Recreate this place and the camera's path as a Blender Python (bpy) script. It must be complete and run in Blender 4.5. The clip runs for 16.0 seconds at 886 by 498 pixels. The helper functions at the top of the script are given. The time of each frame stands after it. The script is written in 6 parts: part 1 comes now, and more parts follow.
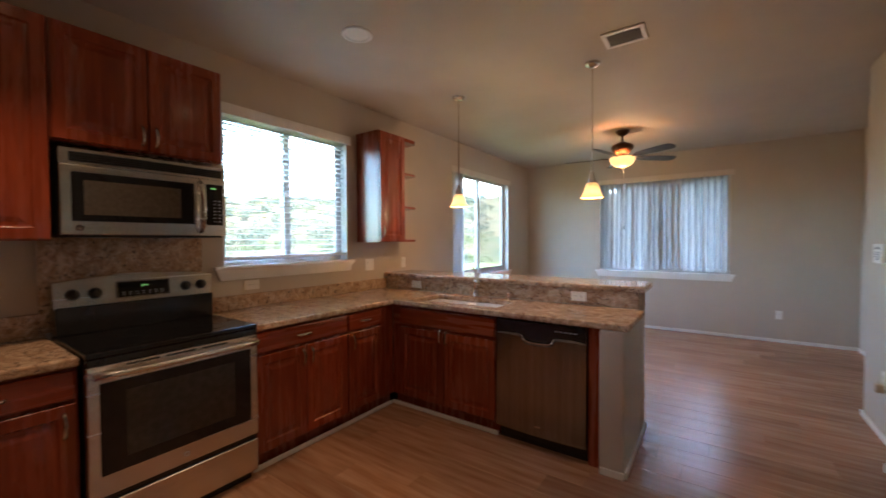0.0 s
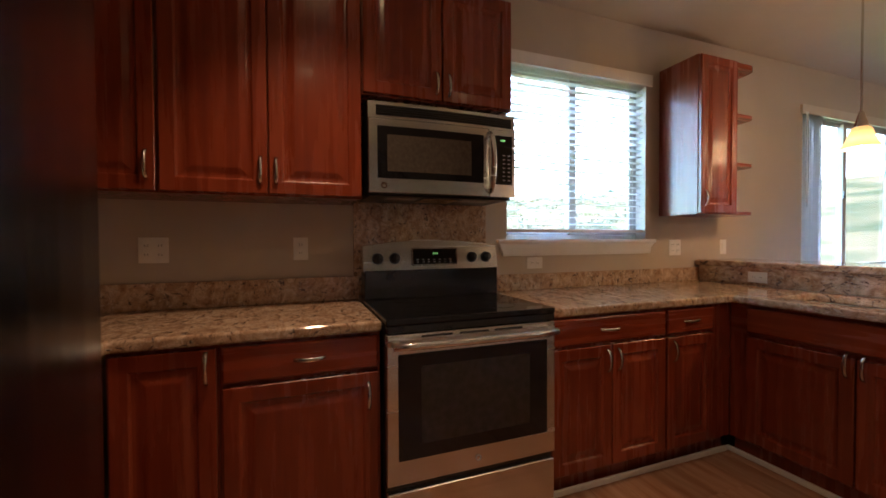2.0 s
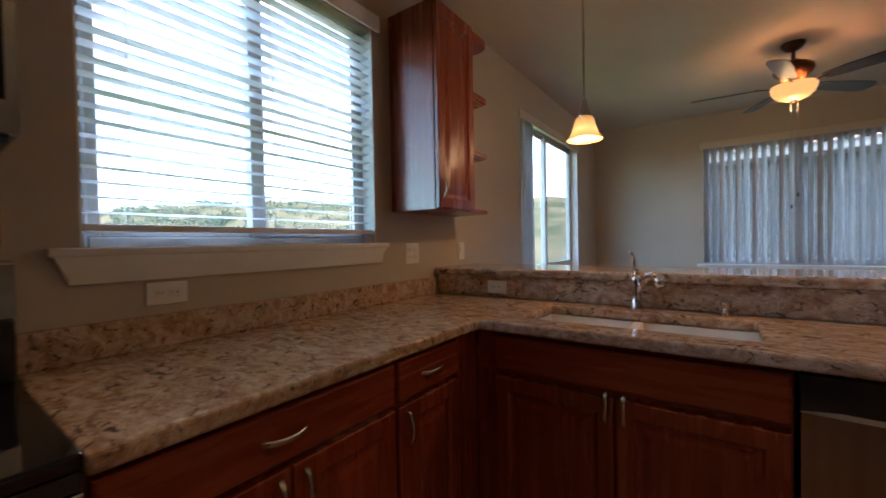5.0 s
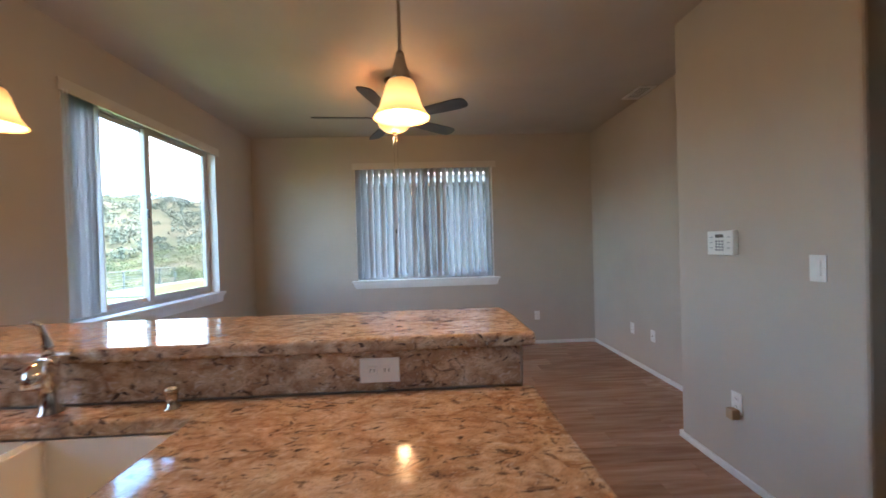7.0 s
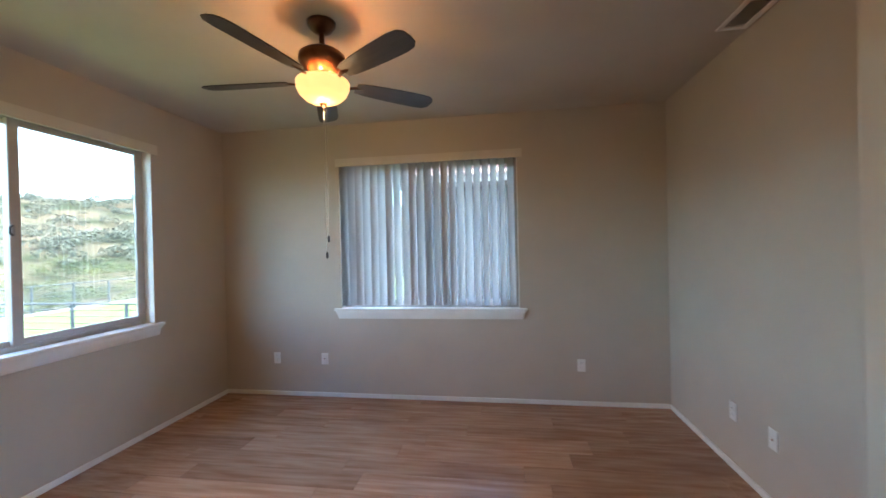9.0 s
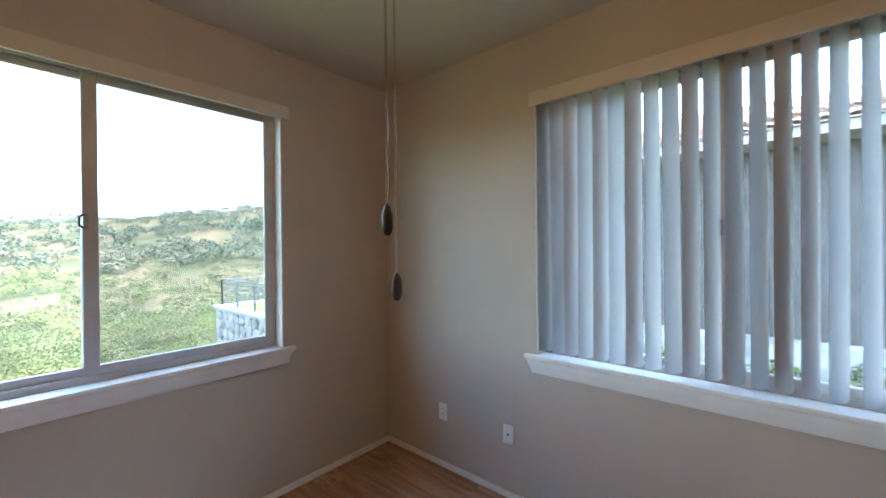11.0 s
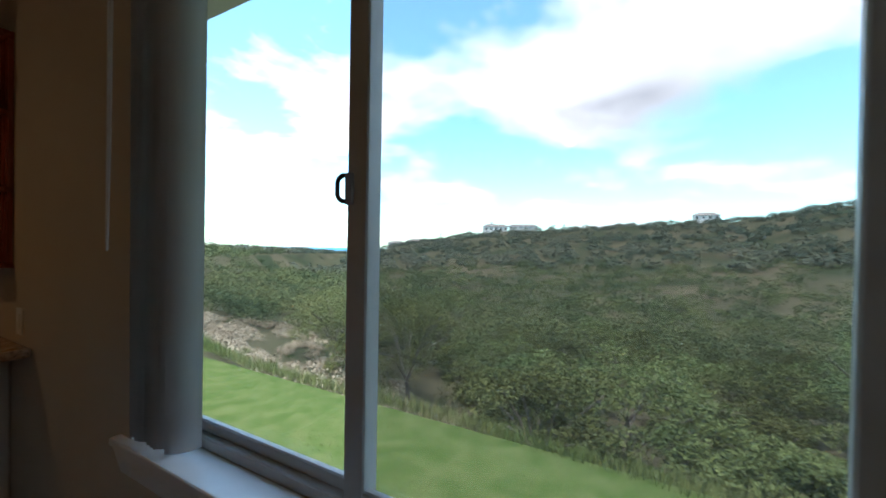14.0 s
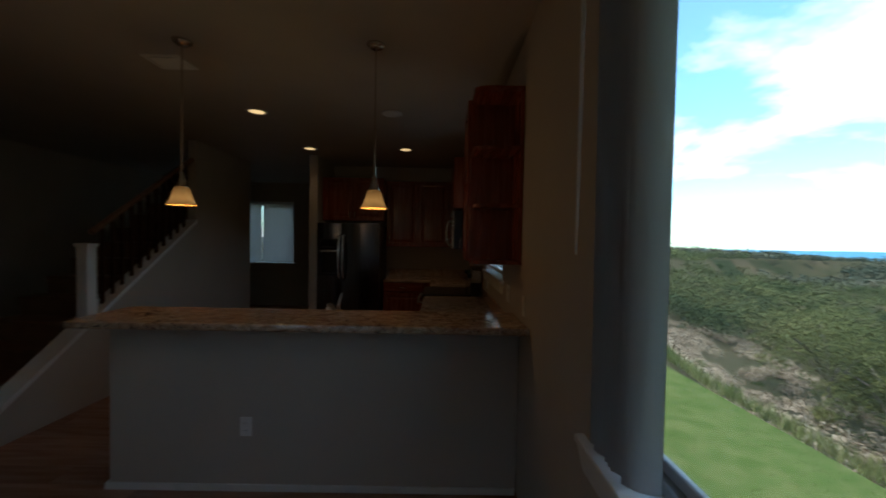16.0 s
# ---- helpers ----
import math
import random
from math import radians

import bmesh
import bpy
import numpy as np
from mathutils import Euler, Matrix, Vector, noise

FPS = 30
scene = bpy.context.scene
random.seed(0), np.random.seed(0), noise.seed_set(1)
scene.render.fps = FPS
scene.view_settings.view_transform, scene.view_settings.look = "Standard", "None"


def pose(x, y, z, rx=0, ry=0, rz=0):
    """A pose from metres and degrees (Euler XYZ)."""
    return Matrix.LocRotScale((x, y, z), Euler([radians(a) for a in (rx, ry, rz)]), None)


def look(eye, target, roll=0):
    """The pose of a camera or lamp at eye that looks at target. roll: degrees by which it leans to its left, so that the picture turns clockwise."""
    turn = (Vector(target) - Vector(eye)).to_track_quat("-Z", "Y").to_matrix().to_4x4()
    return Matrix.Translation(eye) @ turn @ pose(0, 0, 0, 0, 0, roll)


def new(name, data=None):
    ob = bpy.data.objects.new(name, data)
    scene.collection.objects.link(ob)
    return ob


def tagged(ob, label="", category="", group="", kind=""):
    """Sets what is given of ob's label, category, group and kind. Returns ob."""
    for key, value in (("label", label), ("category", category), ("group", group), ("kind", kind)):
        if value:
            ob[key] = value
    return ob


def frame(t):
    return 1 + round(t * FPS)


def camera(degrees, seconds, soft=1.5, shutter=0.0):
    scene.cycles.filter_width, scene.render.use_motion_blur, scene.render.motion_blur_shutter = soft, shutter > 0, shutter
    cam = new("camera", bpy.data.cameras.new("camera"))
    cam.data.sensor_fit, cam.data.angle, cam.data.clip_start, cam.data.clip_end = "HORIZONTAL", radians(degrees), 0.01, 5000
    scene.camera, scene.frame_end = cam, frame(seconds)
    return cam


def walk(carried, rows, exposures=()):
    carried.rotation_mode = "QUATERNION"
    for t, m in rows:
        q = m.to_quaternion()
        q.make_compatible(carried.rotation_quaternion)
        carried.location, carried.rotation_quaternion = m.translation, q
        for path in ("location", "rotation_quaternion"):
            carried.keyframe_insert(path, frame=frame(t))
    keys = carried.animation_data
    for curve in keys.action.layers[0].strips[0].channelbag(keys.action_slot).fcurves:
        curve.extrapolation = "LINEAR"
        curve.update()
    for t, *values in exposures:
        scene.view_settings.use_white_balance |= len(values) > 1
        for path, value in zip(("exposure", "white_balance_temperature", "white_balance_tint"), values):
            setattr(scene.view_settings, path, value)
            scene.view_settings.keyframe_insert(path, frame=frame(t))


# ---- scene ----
cam = camera(97.6, 16.0, soft=1.6, shutter=0.22)
PATH = [
    (0, (2.89, -0.03, 1.407), (1.741, 1.606, 1.363), -0.3),
    (0.5, (2.778, 0.011, 1.354), (1.184, 1.219, 1.326), -0.1),
    (1, (2.601, 0.031, 1.325), (0.775, 0.845, 1.283), -0.1),
    (1.5, (2.373, 0.066, 1.246), (0.5, 0.764, 1.203), -0.1),
    (2, (2.132, 0.135, 1.218), (0.256, 0.827, 1.18), -0.3),
    (2.5, (1.885, 0.255, 1.195), (0.013, 0.959, 1.156), -0.5),
    (3, (1.705, 0.387, 1.176), (-0.157, 1.114, 1.147), -0.6),
    (5.5, (1.456, 1.23, 1.24), (0.645, 3.058, 1.211), -1.2),
    (6, (1.638, 1.416, 1.265), (1.188, 3.365, 1.243), -1.5),
    (6.5, (1.932, 1.621, 1.311), (1.798, 3.616, 1.286), -1.8),
    (7, (2.179, 1.861, 1.336), (2.265, 3.859, 1.312), -1.7),
    (7.5, (2.423, 2.089, 1.389), (2.607, 4.08, 1.371), -1.5),
    (8, (2.649, 2.359, 1.456), (2.839, 4.35, 1.44), -1.7),
    (9.2, (2.9, 3.34, 1.495), (2.46, 5.29, 1.485), -1.2),
    (10.5, (2.581, 4.457, 1.522), (1.443, 6.102, 1.521), -0.6),
    (11, (2.332, 4.847, 1.516), (1.03, 6.365, 1.51), -0.6),
    (11.5, (2.11, 5.26, 1.511), (0.639, 6.615, 1.511), -0.5),
    (12, (1.8, 5.548, 1.543), (0.135, 6.656, 1.541), -0.2),
    (12.5, (1.474, 5.746, 1.548), (-0.462, 6.246, 1.555), 0.0),
    (13, (1.14, 5.755, 1.55), (-0.859, 5.672, 1.542), 0.8),
    (13.5, (0.818, 5.747, 1.545), (-1.098, 5.176, 1.523), 1.4),
    (14, (0.583, 5.742, 1.533), (-1.163, 4.768, 1.511), 1.0),
    (14.5, (0.437, 5.6, 1.535), (-1.03, 4.241, 1.503), 1.4),
    (15, (0.42, 5.452, 1.522), (-0.721, 3.809, 1.486), 1.4),
    (15.5, (0.432, 5.434, 1.528), (-0.212, 3.541, 1.484), 1.0),
    (16, (0.478, 5.505, 1.537), (0.471, 3.506, 1.489), 1.0),
]
EXPOSURES = [
    (0.0, 3.6, 5850, 20), (1.0, 3.7, 5850, 21), (2.0, 3.65, 5850, 22), (3.0, 3.5, 5850, 22), (5.5, 2.65, 5950, 20), (6.0, 2.85, 5950, 20), (6.5, 3.25, 5950, 20), (7.0, 3.35, 5950, 18), (8.0, 3.45, 5950, 18),
    (10.5, 3.4, 6050, 16), (11.5, 3.05, 6050, 16), (12.5, 2.2, 6150, 13), (13.0, 1.15, 6150, 11), (13.5, 0.95, 6100, 11), (14.0, 0.8, 6100, 11), (14.5, 0.55, 6100, 11), (16.0, 0.3, 6050, 9),
]
SKY_STRENGTH, SHADE_GLOW, BULB_GLOW = 0.13, 0.17, 1.3
walk(cam, [(t, look(eye, aim, lean)) for t, eye, aim, lean in PATH], EXPOSURES)

# ---------------------------------------------------------------- world, sun, lamps
SUN_ELEVATION, SUN_AZIMUTH = 74.0, 75.0


def make_world():
    w = bpy.data.worlds.new("sky")
    scene.world = w
    w.use_nodes = True
    nt = w.node_tree
    nt.nodes.clear()
    n = nt.nodes.new
    sky = n("ShaderNodeTexSky")
    sky.sky_type, sky.sun_disc = "NISHITA", False
    sky.sun_elevation, sky.sun_rotation = radians(SUN_ELEVATION), radians(SUN_AZIMUTH)
    sky.altitude, sky.air_density, sky.dust_density = 100, 1.0, 0.6
    co = n("ShaderNodeTexCoord")
    sep = n("ShaderNodeSeparateXYZ")
    nt.links.new(co.outputs["Generated"], sep.inputs[0])
    up = n("ShaderNodeMath"); up.operation = "MAXIMUM"; up.inputs[1].default_value = 0.0
    nt.links.new(sep.outputs[2], up.inputs[0])
    add = n("ShaderNodeMath"); add.operation = "ADD"; add.inputs[1].default_value = 0.14
    nt.links.new(up.outputs[0], add.inputs[0])
    comb = n("ShaderNodeCombineXYZ")
    for k in (0, 1):
        d = n("ShaderNodeMath"); d.operation = "DIVIDE"
        nt.links.new(sep.outputs[k], d.inputs[0]); nt.links.new(add.outputs[0], d.inputs[1])
        nt.links.new(d.outputs[0], comb.inputs[k])
    big = n("ShaderNodeTexNoise")
    big.inputs["Scale"].default_value, big.inputs["Detail"].default_value = 0.85, 9
    big.inputs["Roughness"].default_value = 0.58
    big.inputs["Distortion"].default_value = 0.25
    mp = n("ShaderNodeMapping"); mp.inputs["Location"].default_value = (3.4, 1.3, 0.0)
    nt.links.new(comb.outputs[0], mp.inputs[0]); nt.links.new(mp.outputs[0], big.inputs["Vector"])
    def bank(cx, cy, reach, lift):
        """Raises the cloud cover round one place of the cloud deck."""
        away = n("ShaderNodeVectorMath"); away.operation = "DISTANCE"; away.inputs[1].default_value = (cx, cy, 0)
        nt.links.new(comb.outputs[0], away.inputs[0])
        fall = n("ShaderNodeMapRange"); fall.interpolation_type = "SMOOTHSTEP"
        fall.inputs["From Max"].default_value, fall.inputs["To Min"].default_value, fall.inputs["To Max"].default_value = reach, lift, 0.0
        nt.links.new(away.outputs["Value"], fall.inputs["Value"])
        return fall.outputs[0]

    def plus(a, b):
        s = n("ShaderNodeMath"); s.operation = "ADD"
        nt.links.new(a, s.inputs[0]); nt.links.new(b, s.inputs[1])
        return s.outputs[0]
    cover = plus(big.outputs[0], bank(-1.8, -0.05, 1.0, 0.26))
    depth = plus(big.outputs[0], bank(-2.15, 0.15, 0.95, 0.42))
    ramp = n("ShaderNodeValToRGB")
    ramp.color_ramp.elements[0].position, ramp.color_ramp.elements[1].position = 0.49, 0.62
    nt.links.new(cover, ramp.inputs[0])
    shade = n("ShaderNodeValToRGB")
    shade.color_ramp.elements[0].position, shade.color_ramp.elements[1].position = 0.58, 0.93
    shade.color_ramp.elements[0].color = (10.5, 10.8, 11.3, 1)
    shade.color_ramp.elements[1].color = (2.9, 3.1, 3.5, 1)
    nt.links.new(depth, shade.inputs[0])
    mix = n("ShaderNodeMixRGB")
    air = n("ShaderNodeMixRGB"); air.blend_type = "MULTIPLY"; air.inputs[0].default_value = 1.0
    air.inputs[2].default_value = (1.9, 2.65, 2.55, 1)
    nt.links.new(sky.outputs[0], air.inputs[1])
    nt.links.new(ramp.outputs[0], mix.inputs[0])
    nt.links.new(air.outputs[0], mix.inputs[1]); nt.links.new(shade.outputs[0], mix.inputs[2])
    bg = n("ShaderNodeBackground"); bg.inputs[1].default_value = SKY_STRENGTH
    nt.links.new(mix.outputs[0], bg.inputs[0])
    out = n("ShaderNodeOutputWorld")
    nt.links.new(bg.outputs[0], out.inputs[0])


make_world()
sun = new("sun", bpy.data.lights.new("sun", "SUN"))
sun.data.energy, sun.data.angle, sun.data.color = 3.7, radians(0.6), (1.0, 0.95, 0.87)
_c = math.cos(radians(SUN_ELEVATION))
sun.matrix_basis = look((30 * _c * math.sin(radians(SUN_AZIMUTH)), 30 * _c * math.cos(radians(SUN_AZIMUTH)), 30 * math.sin(radians(SUN_ELEVATION))), (0, 0, 0))


def point_lamp(name, x, y, z, watts, radius, color=(1.0, 0.62, 0.28)):
    l = new(name, bpy.data.lights.new(name, "POINT"))
    l.data.energy, l.data.shadow_soft_size, l.data.color = watts, radius, color
    l.location = (x, y, z)
    return l


def down_lamp(name, x, y, z, watts, cone):
    l = new(name, bpy.data.lights.new(name, "SPOT"))
    l.data.energy, l.data.spot_size, l.data.spot_blend, l.data.shadow_soft_size = watts, radians(cone), 0.75, 0.05
    l.data.color = (1.0, 0.64, 0.33)
    l.location = (x, y, z)


PENDANTS = ((2.116, 3.056), (0.909, 3.056))
FAN = (1.94, 5.19)
CANS = ((2.285, 1.723), (2.288, 0.204), (0.986, 0.242))
for x, y in PENDANTS:
    point_lamp("pendant_glow", x, y, 1.715, 0.55, 0.03)
point_lamp("fan_glow", FAN[0], FAN[1], 2.255, 0.4, 0.05)
for a in range(3):
    c, s = math.cos(radians(a * 120 + 40)), math.sin(radians(a * 120 + 40))
    point_lamp("fan_uplight", FAN[0] + 0.07 * c, FAN[1] + 0.07 * s, 2.395, 0.28, 0.012)
for (x, y), watts, cone in zip(CANS, (1.3, 1.1, 4.3), (125, 125, 95)):
    down_lamp("can_glow", x, y, 2.70, watts, cone)


# ---------------------------------------------------------------- materials
def mat(name, base, other=None, scale=8.0, rough=0.5, metal=0.0, bump=0.0, bump_scale=None, stretch=(1, 1, 1),
        detail=4.0, spread=(0.35, 0.65), coat=0.0, per_piece=0.0, rough_var=0.06, coords="Object"):
    m = bpy.data.materials.new(name)
    m.use_nodes = True
    nt = m.node_tree
    b = nt.nodes["Principled BSDF"]
    n = nt.nodes.new
    b.inputs["Metallic"].default_value = metal
    b.inputs["Coat Weight"].default_value = coat
    b.inputs["Coat Roughness"].default_value = 0.12
    co = n("ShaderNodeTexCoord")
    mp = n("ShaderNodeMapping"); mp.inputs["Scale"].default_value = stretch
    nt.links.new(co.outputs[coords], mp.inputs[0])
    vec = mp.outputs[0]
    if per_piece:
        info = n("ShaderNodeObjectInfo")
        off = n("ShaderNodeVectorMath"); off.operation = "MULTIPLY_ADD"
        nt.links.new(info.outputs["Random"], off.inputs[0])
        off.inputs[1].default_value = (37.0, 53.0, 11.0)
        nt.links.new(mp.outputs[0], off.inputs[2])
        vec = off.outputs[0]
    tx = n("ShaderNodeTexNoise")
    tx.inputs["Scale"].default_value, tx.inputs["Detail"].default_value = scale, detail
    nt.links.new(vec, tx.inputs["Vector"])
    rp = n("ShaderNodeValToRGB")
    rp.color_ramp.elements[0].position, rp.color_ramp.elements[1].position = spread
    rp.color_ramp.elements[0].color = (*base, 1)
    rp.color_ramp.elements[1].color = (*(other or base), 1)
    nt.links.new(tx.outputs[0], rp.inputs[0])
    col = rp.outputs[0]
    if per_piece:
        hv = n("ShaderNodeHueSaturation")
        ma = n("ShaderNodeMapRange")
        ma.inputs["To Min"].default_value, ma.inputs["To Max"].default_value = 1 - per_piece, 1 + per_piece
        nt.links.new(info.outputs["Random"], ma.inputs["Value"])
        nt.links.new(ma.outputs[0], hv.inputs["Value"]); nt.links.new(col, hv.inputs["Color"])
        col = hv.outputs[0]
    nt.links.new(col, b.inputs["Base Color"])
    t2 = n("ShaderNodeTexNoise")
    t2.inputs["Scale"].default_value, t2.inputs["Detail"].default_value = (bump_scale or scale * 3), 3
    nt.links.new(vec, t2.inputs["Vector"])
    rr = n("ShaderNodeMapRange")
    rr.inputs["To Min"].default_value, rr.inputs["To Max"].default_value = max(0.02, rough - rough_var), rough + rough_var
    nt.links.new(tx.outputs[0], rr.inputs["Value"]); nt.links.new(rr.outputs[0], b.inputs["Roughness"])
    if bump:
        bp = n("ShaderNodeBump")
        bp.inputs["Strength"].default_value, bp.inputs["Distance"].default_value = bump, 0.004
        nt.links.new(t2.outputs[0], bp.inputs["Height"]); nt.links.new(bp.outputs[0], b.inputs["Normal"])
    return m


def glow(name, color, strength):
    m = bpy.data.materials.new(name)
    m.use_nodes = True
    b = m.node_tree.nodes["Principled BSDF"]
    b.inputs["Base Color"].default_value = (*[min(1, c) for c in color], 1)
    b.inputs["Emission Color"].default_value = (*color, 1)
    b.inputs["Emission Strength"].default_value = strength
    b.inputs["Roughness"].default_value = 0.3
    return m


def stone_mat(name):
    """Polished tan stone with darker flowing flecks."""
    m = bpy.data.materials.new(name)
    m.use_nodes = True
    nt = m.node_tree
    b = nt.nodes["Principled BSDF"]
    n = nt.nodes.new
    co = n("ShaderNodeTexCoord")
    mp = n("ShaderNodeMapping"); mp.inputs["Rotation"].default_value = (0.3, 0.2, 0.6); mp.inputs["Scale"].default_value = (1, 1.7, 1.4)
    nt.links.new(co.outputs["Object"], mp.inputs[0])
    a = n("ShaderNodeTexNoise"); a.inputs["Scale"].default_value = 12; a.inputs["Detail"].default_value = 6; a.inputs["Distortion"].default_value = 1.4
    c = n("ShaderNodeTexNoise"); c.inputs["Scale"].default_value = 15; c.inputs["Detail"].default_value = 7; c.inputs["Distortion"].default_value = 2.2; c.inputs["Roughness"].default_value = 0.62
    for k in (a, c):
        nt.links.new(mp.outputs[0], k.inputs["Vector"])
    r1 = n("ShaderNodeValToRGB")
    e = r1.color_ramp.elements
    e[0].position, e[0].color = 0.34, (0.35, 0.205, 0.120, 1)
    e[1].position, e[1].color = 0.68, (0.68, 0.525, 0.385, 1)
    k = e.new(0.5); k.color = (0.52, 0.360, 0.235, 1)
    nt.links.new(a.outputs[0], r1.inputs[0])
    r2 = n("ShaderNodeValToRGB")
    e = r2.color_ramp.elements
    e[0].position, e[0].color = 0.36, (1, 1, 1, 1)
    e[1].position, e[1].color = 0.44, (0, 0, 0, 1)
    nt.links.new(c.outputs[0], r2.inputs[0])
    mx = n("ShaderNodeMixRGB"); mx.inputs[2].default_value = (0.075, 0.055, 0.05, 1)
    nt.links.new(r2.outputs[0], mx.inputs[0]); nt.links.new(r1.outputs[0], mx.inputs[1])
    # thin dark curls and pale grey grains
    d = n("ShaderNodeTexNoise"); d.inputs["Scale"].default_value = 26; d.inputs["Detail"].default_value = 3; d.inputs["Distortion"].default_value = 3.0
    nt.links.new(mp.outputs[0], d.inputs["Vector"])
    r3 = n("ShaderNodeValToRGB")
    e = r3.color_ramp.elements
    e[0].position, e[0].color = 0.485, (0, 0, 0, 1)
    e[1].position, e[1].color = 0.535, (0, 0, 0, 1)
    k = e.new(0.51); k.color = (0.75, 0.75, 0.75, 1)
    nt.links.new(d.outputs[0], r3.inputs[0])
    curl = n("ShaderNodeMixRGB"); curl.inputs[2].default_value = (0.16, 0.105, 0.075, 1)
    nt.links.new(r3.outputs[0], curl.inputs[0]); nt.links.new(mx.outputs[0], curl.inputs[1])
    r4 = n("ShaderNodeValToRGB")
    r4.color_ramp.elements[0].position, r4.color_ramp.elements[1].position = 0.58, 0.66
    r4.color_ramp.elements[1].color = (0.6, 0.6, 0.6, 1)
    nt.links.new(d.outputs[0], r4.inputs[0])
    pale = n("ShaderNodeMixRGB"); pale.inputs[2].default_value = (0.66, 0.58, 0.50, 1)
    nt.links.new(r4.outputs[0], pale.inputs[0]); nt.links.new(curl.outputs[0], pale.inputs[1])
    nt.links.new(pale.outputs[0], b.inputs["Base Color"])
    b.inputs["Roughness"].default_value = 0.075
    return m


def pane_mat(name, tint=(1, 1, 1), gloss=1.5):
    m = bpy.data.materials.new(name)
    m.use_nodes = True
    nt = m.node_tree
    nt.nodes.clear()
    n = nt.nodes.new
    tr = n("ShaderNodeBsdfTransparent"); tr.inputs[0].default_value = (*tint, 1)
    gl = n("ShaderNodeBsdfGlossy"); gl.inputs["Roughness"].default_value = 0.02
    fr = n("ShaderNodeLayerWeight"); fr.inputs[0].default_value = 0.5
    pw = n("ShaderNodeMath"); pw.operation = "POWER"; pw.inputs[1].default_value = 5.0
    nt.links.new(fr.outputs["Facing"], pw.inputs[0])
    sc = n("ShaderNodeMath"); sc.operation = "MULTIPLY_ADD"; sc.inputs[1].default_value = 0.5; sc.inputs[2].default_value = 0.03
    nt.links.new(pw.outputs[0], sc.inputs[0])
    mx = n("ShaderNodeMixShader")
    nt.links.new(sc.outputs[0], mx.inputs[0]); nt.links.new(tr.outputs[0], mx.inputs[1]); nt.links.new(gl.outputs[0], mx.inputs[2])
    # faint translucent veil standing in for haze, lifts dark tones behind the glass
    haze = n("ShaderNodeBsdfTranslucent"); haze.inputs[0].default_value = (0.8, 0.82, 0.85, 1)
    film = n("ShaderNodeTexNoise"); film.inputs["Scale"].default_value = 2.5
    thin = n("ShaderNodeMapRange"); thin.inputs["To Min"].default_value, thin.inputs["To Max"].default_value = 0.002, 0.010
    nt.links.new(film.outputs[0], thin.inputs["Value"])
    veil = n("ShaderNodeMixShader")
    nt.links.new(thin.outputs[0], veil.inputs[0]); nt.links.new(mx.outputs[0], veil.inputs[1]); nt.links.new(haze.outputs[0], veil.inputs[2])
    o = n("ShaderNodeOutputMaterial"); nt.links.new(veil.outputs[0], o.inputs[0])
    return m


def sheer_mat(name, color, see, rough=0.7):
    """A thin sheet that lets part of the light straight through."""
    m = bpy.data.materials.new(name)
    m.use_nodes = True
    nt = m.node_tree
    nt.nodes.clear()
    n = nt.nodes.new
    tr = n("ShaderNodeBsdfTransparent")
    df = n("ShaderNodeBsdfDiffuse"); df.inputs[0].default_value = (*color, 1)
    mx = n("ShaderNodeMixShader"); mx.inputs[0].default_value = 1 - see
    nt.links.new(tr.outputs[0], mx.inputs[1]); nt.links.new(df.outputs[0], mx.inputs[2])
    o = n("ShaderNodeOutputMaterial"); nt.links.new(mx.outputs[0], o.inputs[0])
    return m


def slat_mat(name, color, through_part):
    """Pale plastic slat: dull, with some light glowing through."""
    m = bpy.data.materials.new(name)
    m.use_nodes = True
    nt = m.node_tree
    nt.nodes.clear()
    n = nt.nodes.new
    no = n("ShaderNodeTexNoise"); no.inputs["Scale"].default_value = 14
    rp = n("ShaderNodeValToRGB")
    rp.color_ramp.elements[0].color = (*[c * 0.93 for c in color], 1); rp.color_ramp.elements[1].color = (*color, 1)
    nt.links.new(no.outputs[0], rp.inputs[0])
    b = n("ShaderNodeBsdfPrincipled"); b.inputs["Roughness"].default_value = 0.45
    nt.links.new(rp.outputs[0], b.inputs["Base Color"])
    t = n("ShaderNodeBsdfTranslucent"); t.inputs[0].default_value = (*color, 1)
    mx = n("ShaderNodeMixShader"); mx.inputs[0].default_value = through_part
    nt.links.new(b.outputs[0], mx.inputs[1]); nt.links.new(t.outputs[0], mx.inputs[2])
    o = n("ShaderNodeOutputMaterial"); nt.links.new(mx.outputs[0], o.inputs[0])
    return m


PAINT = mat("cream_paint", (0.500, 0.436, 0.360), (0.540, 0.474, 0.394), 2.2, 0.62, bump=0.10, bump_scale=170, spread=(0.3, 0.7))
CEIL = mat("ceiling_paint", (0.490, 0.438, 0.376), (0.530, 0.475, 0.410), 2.0, 0.7, bump=0.14, bump_scale=140)
WHITE = mat("white_trim_paint", (0.76, 0.75, 0.72), (0.82, 0.81, 0.78), 6, 0.35, bump=0.03)
VINYL = mat("window_vinyl", (0.46, 0.44, 0.42), (0.51, 0.49, 0.47), 9, 0.38)
PLATE = mat("plate_plastic", (0.80, 0.79, 0.75), (0.84, 0.83, 0.79), 20, 0.3)
RING_PRINT = mat("printed_ring", (0.024, 0.024, 0.025), None, 20, 0.12)
PLATE_DARK = mat("slot_shadow", (0.12, 0.11, 0.10), None, 20, 0.5)
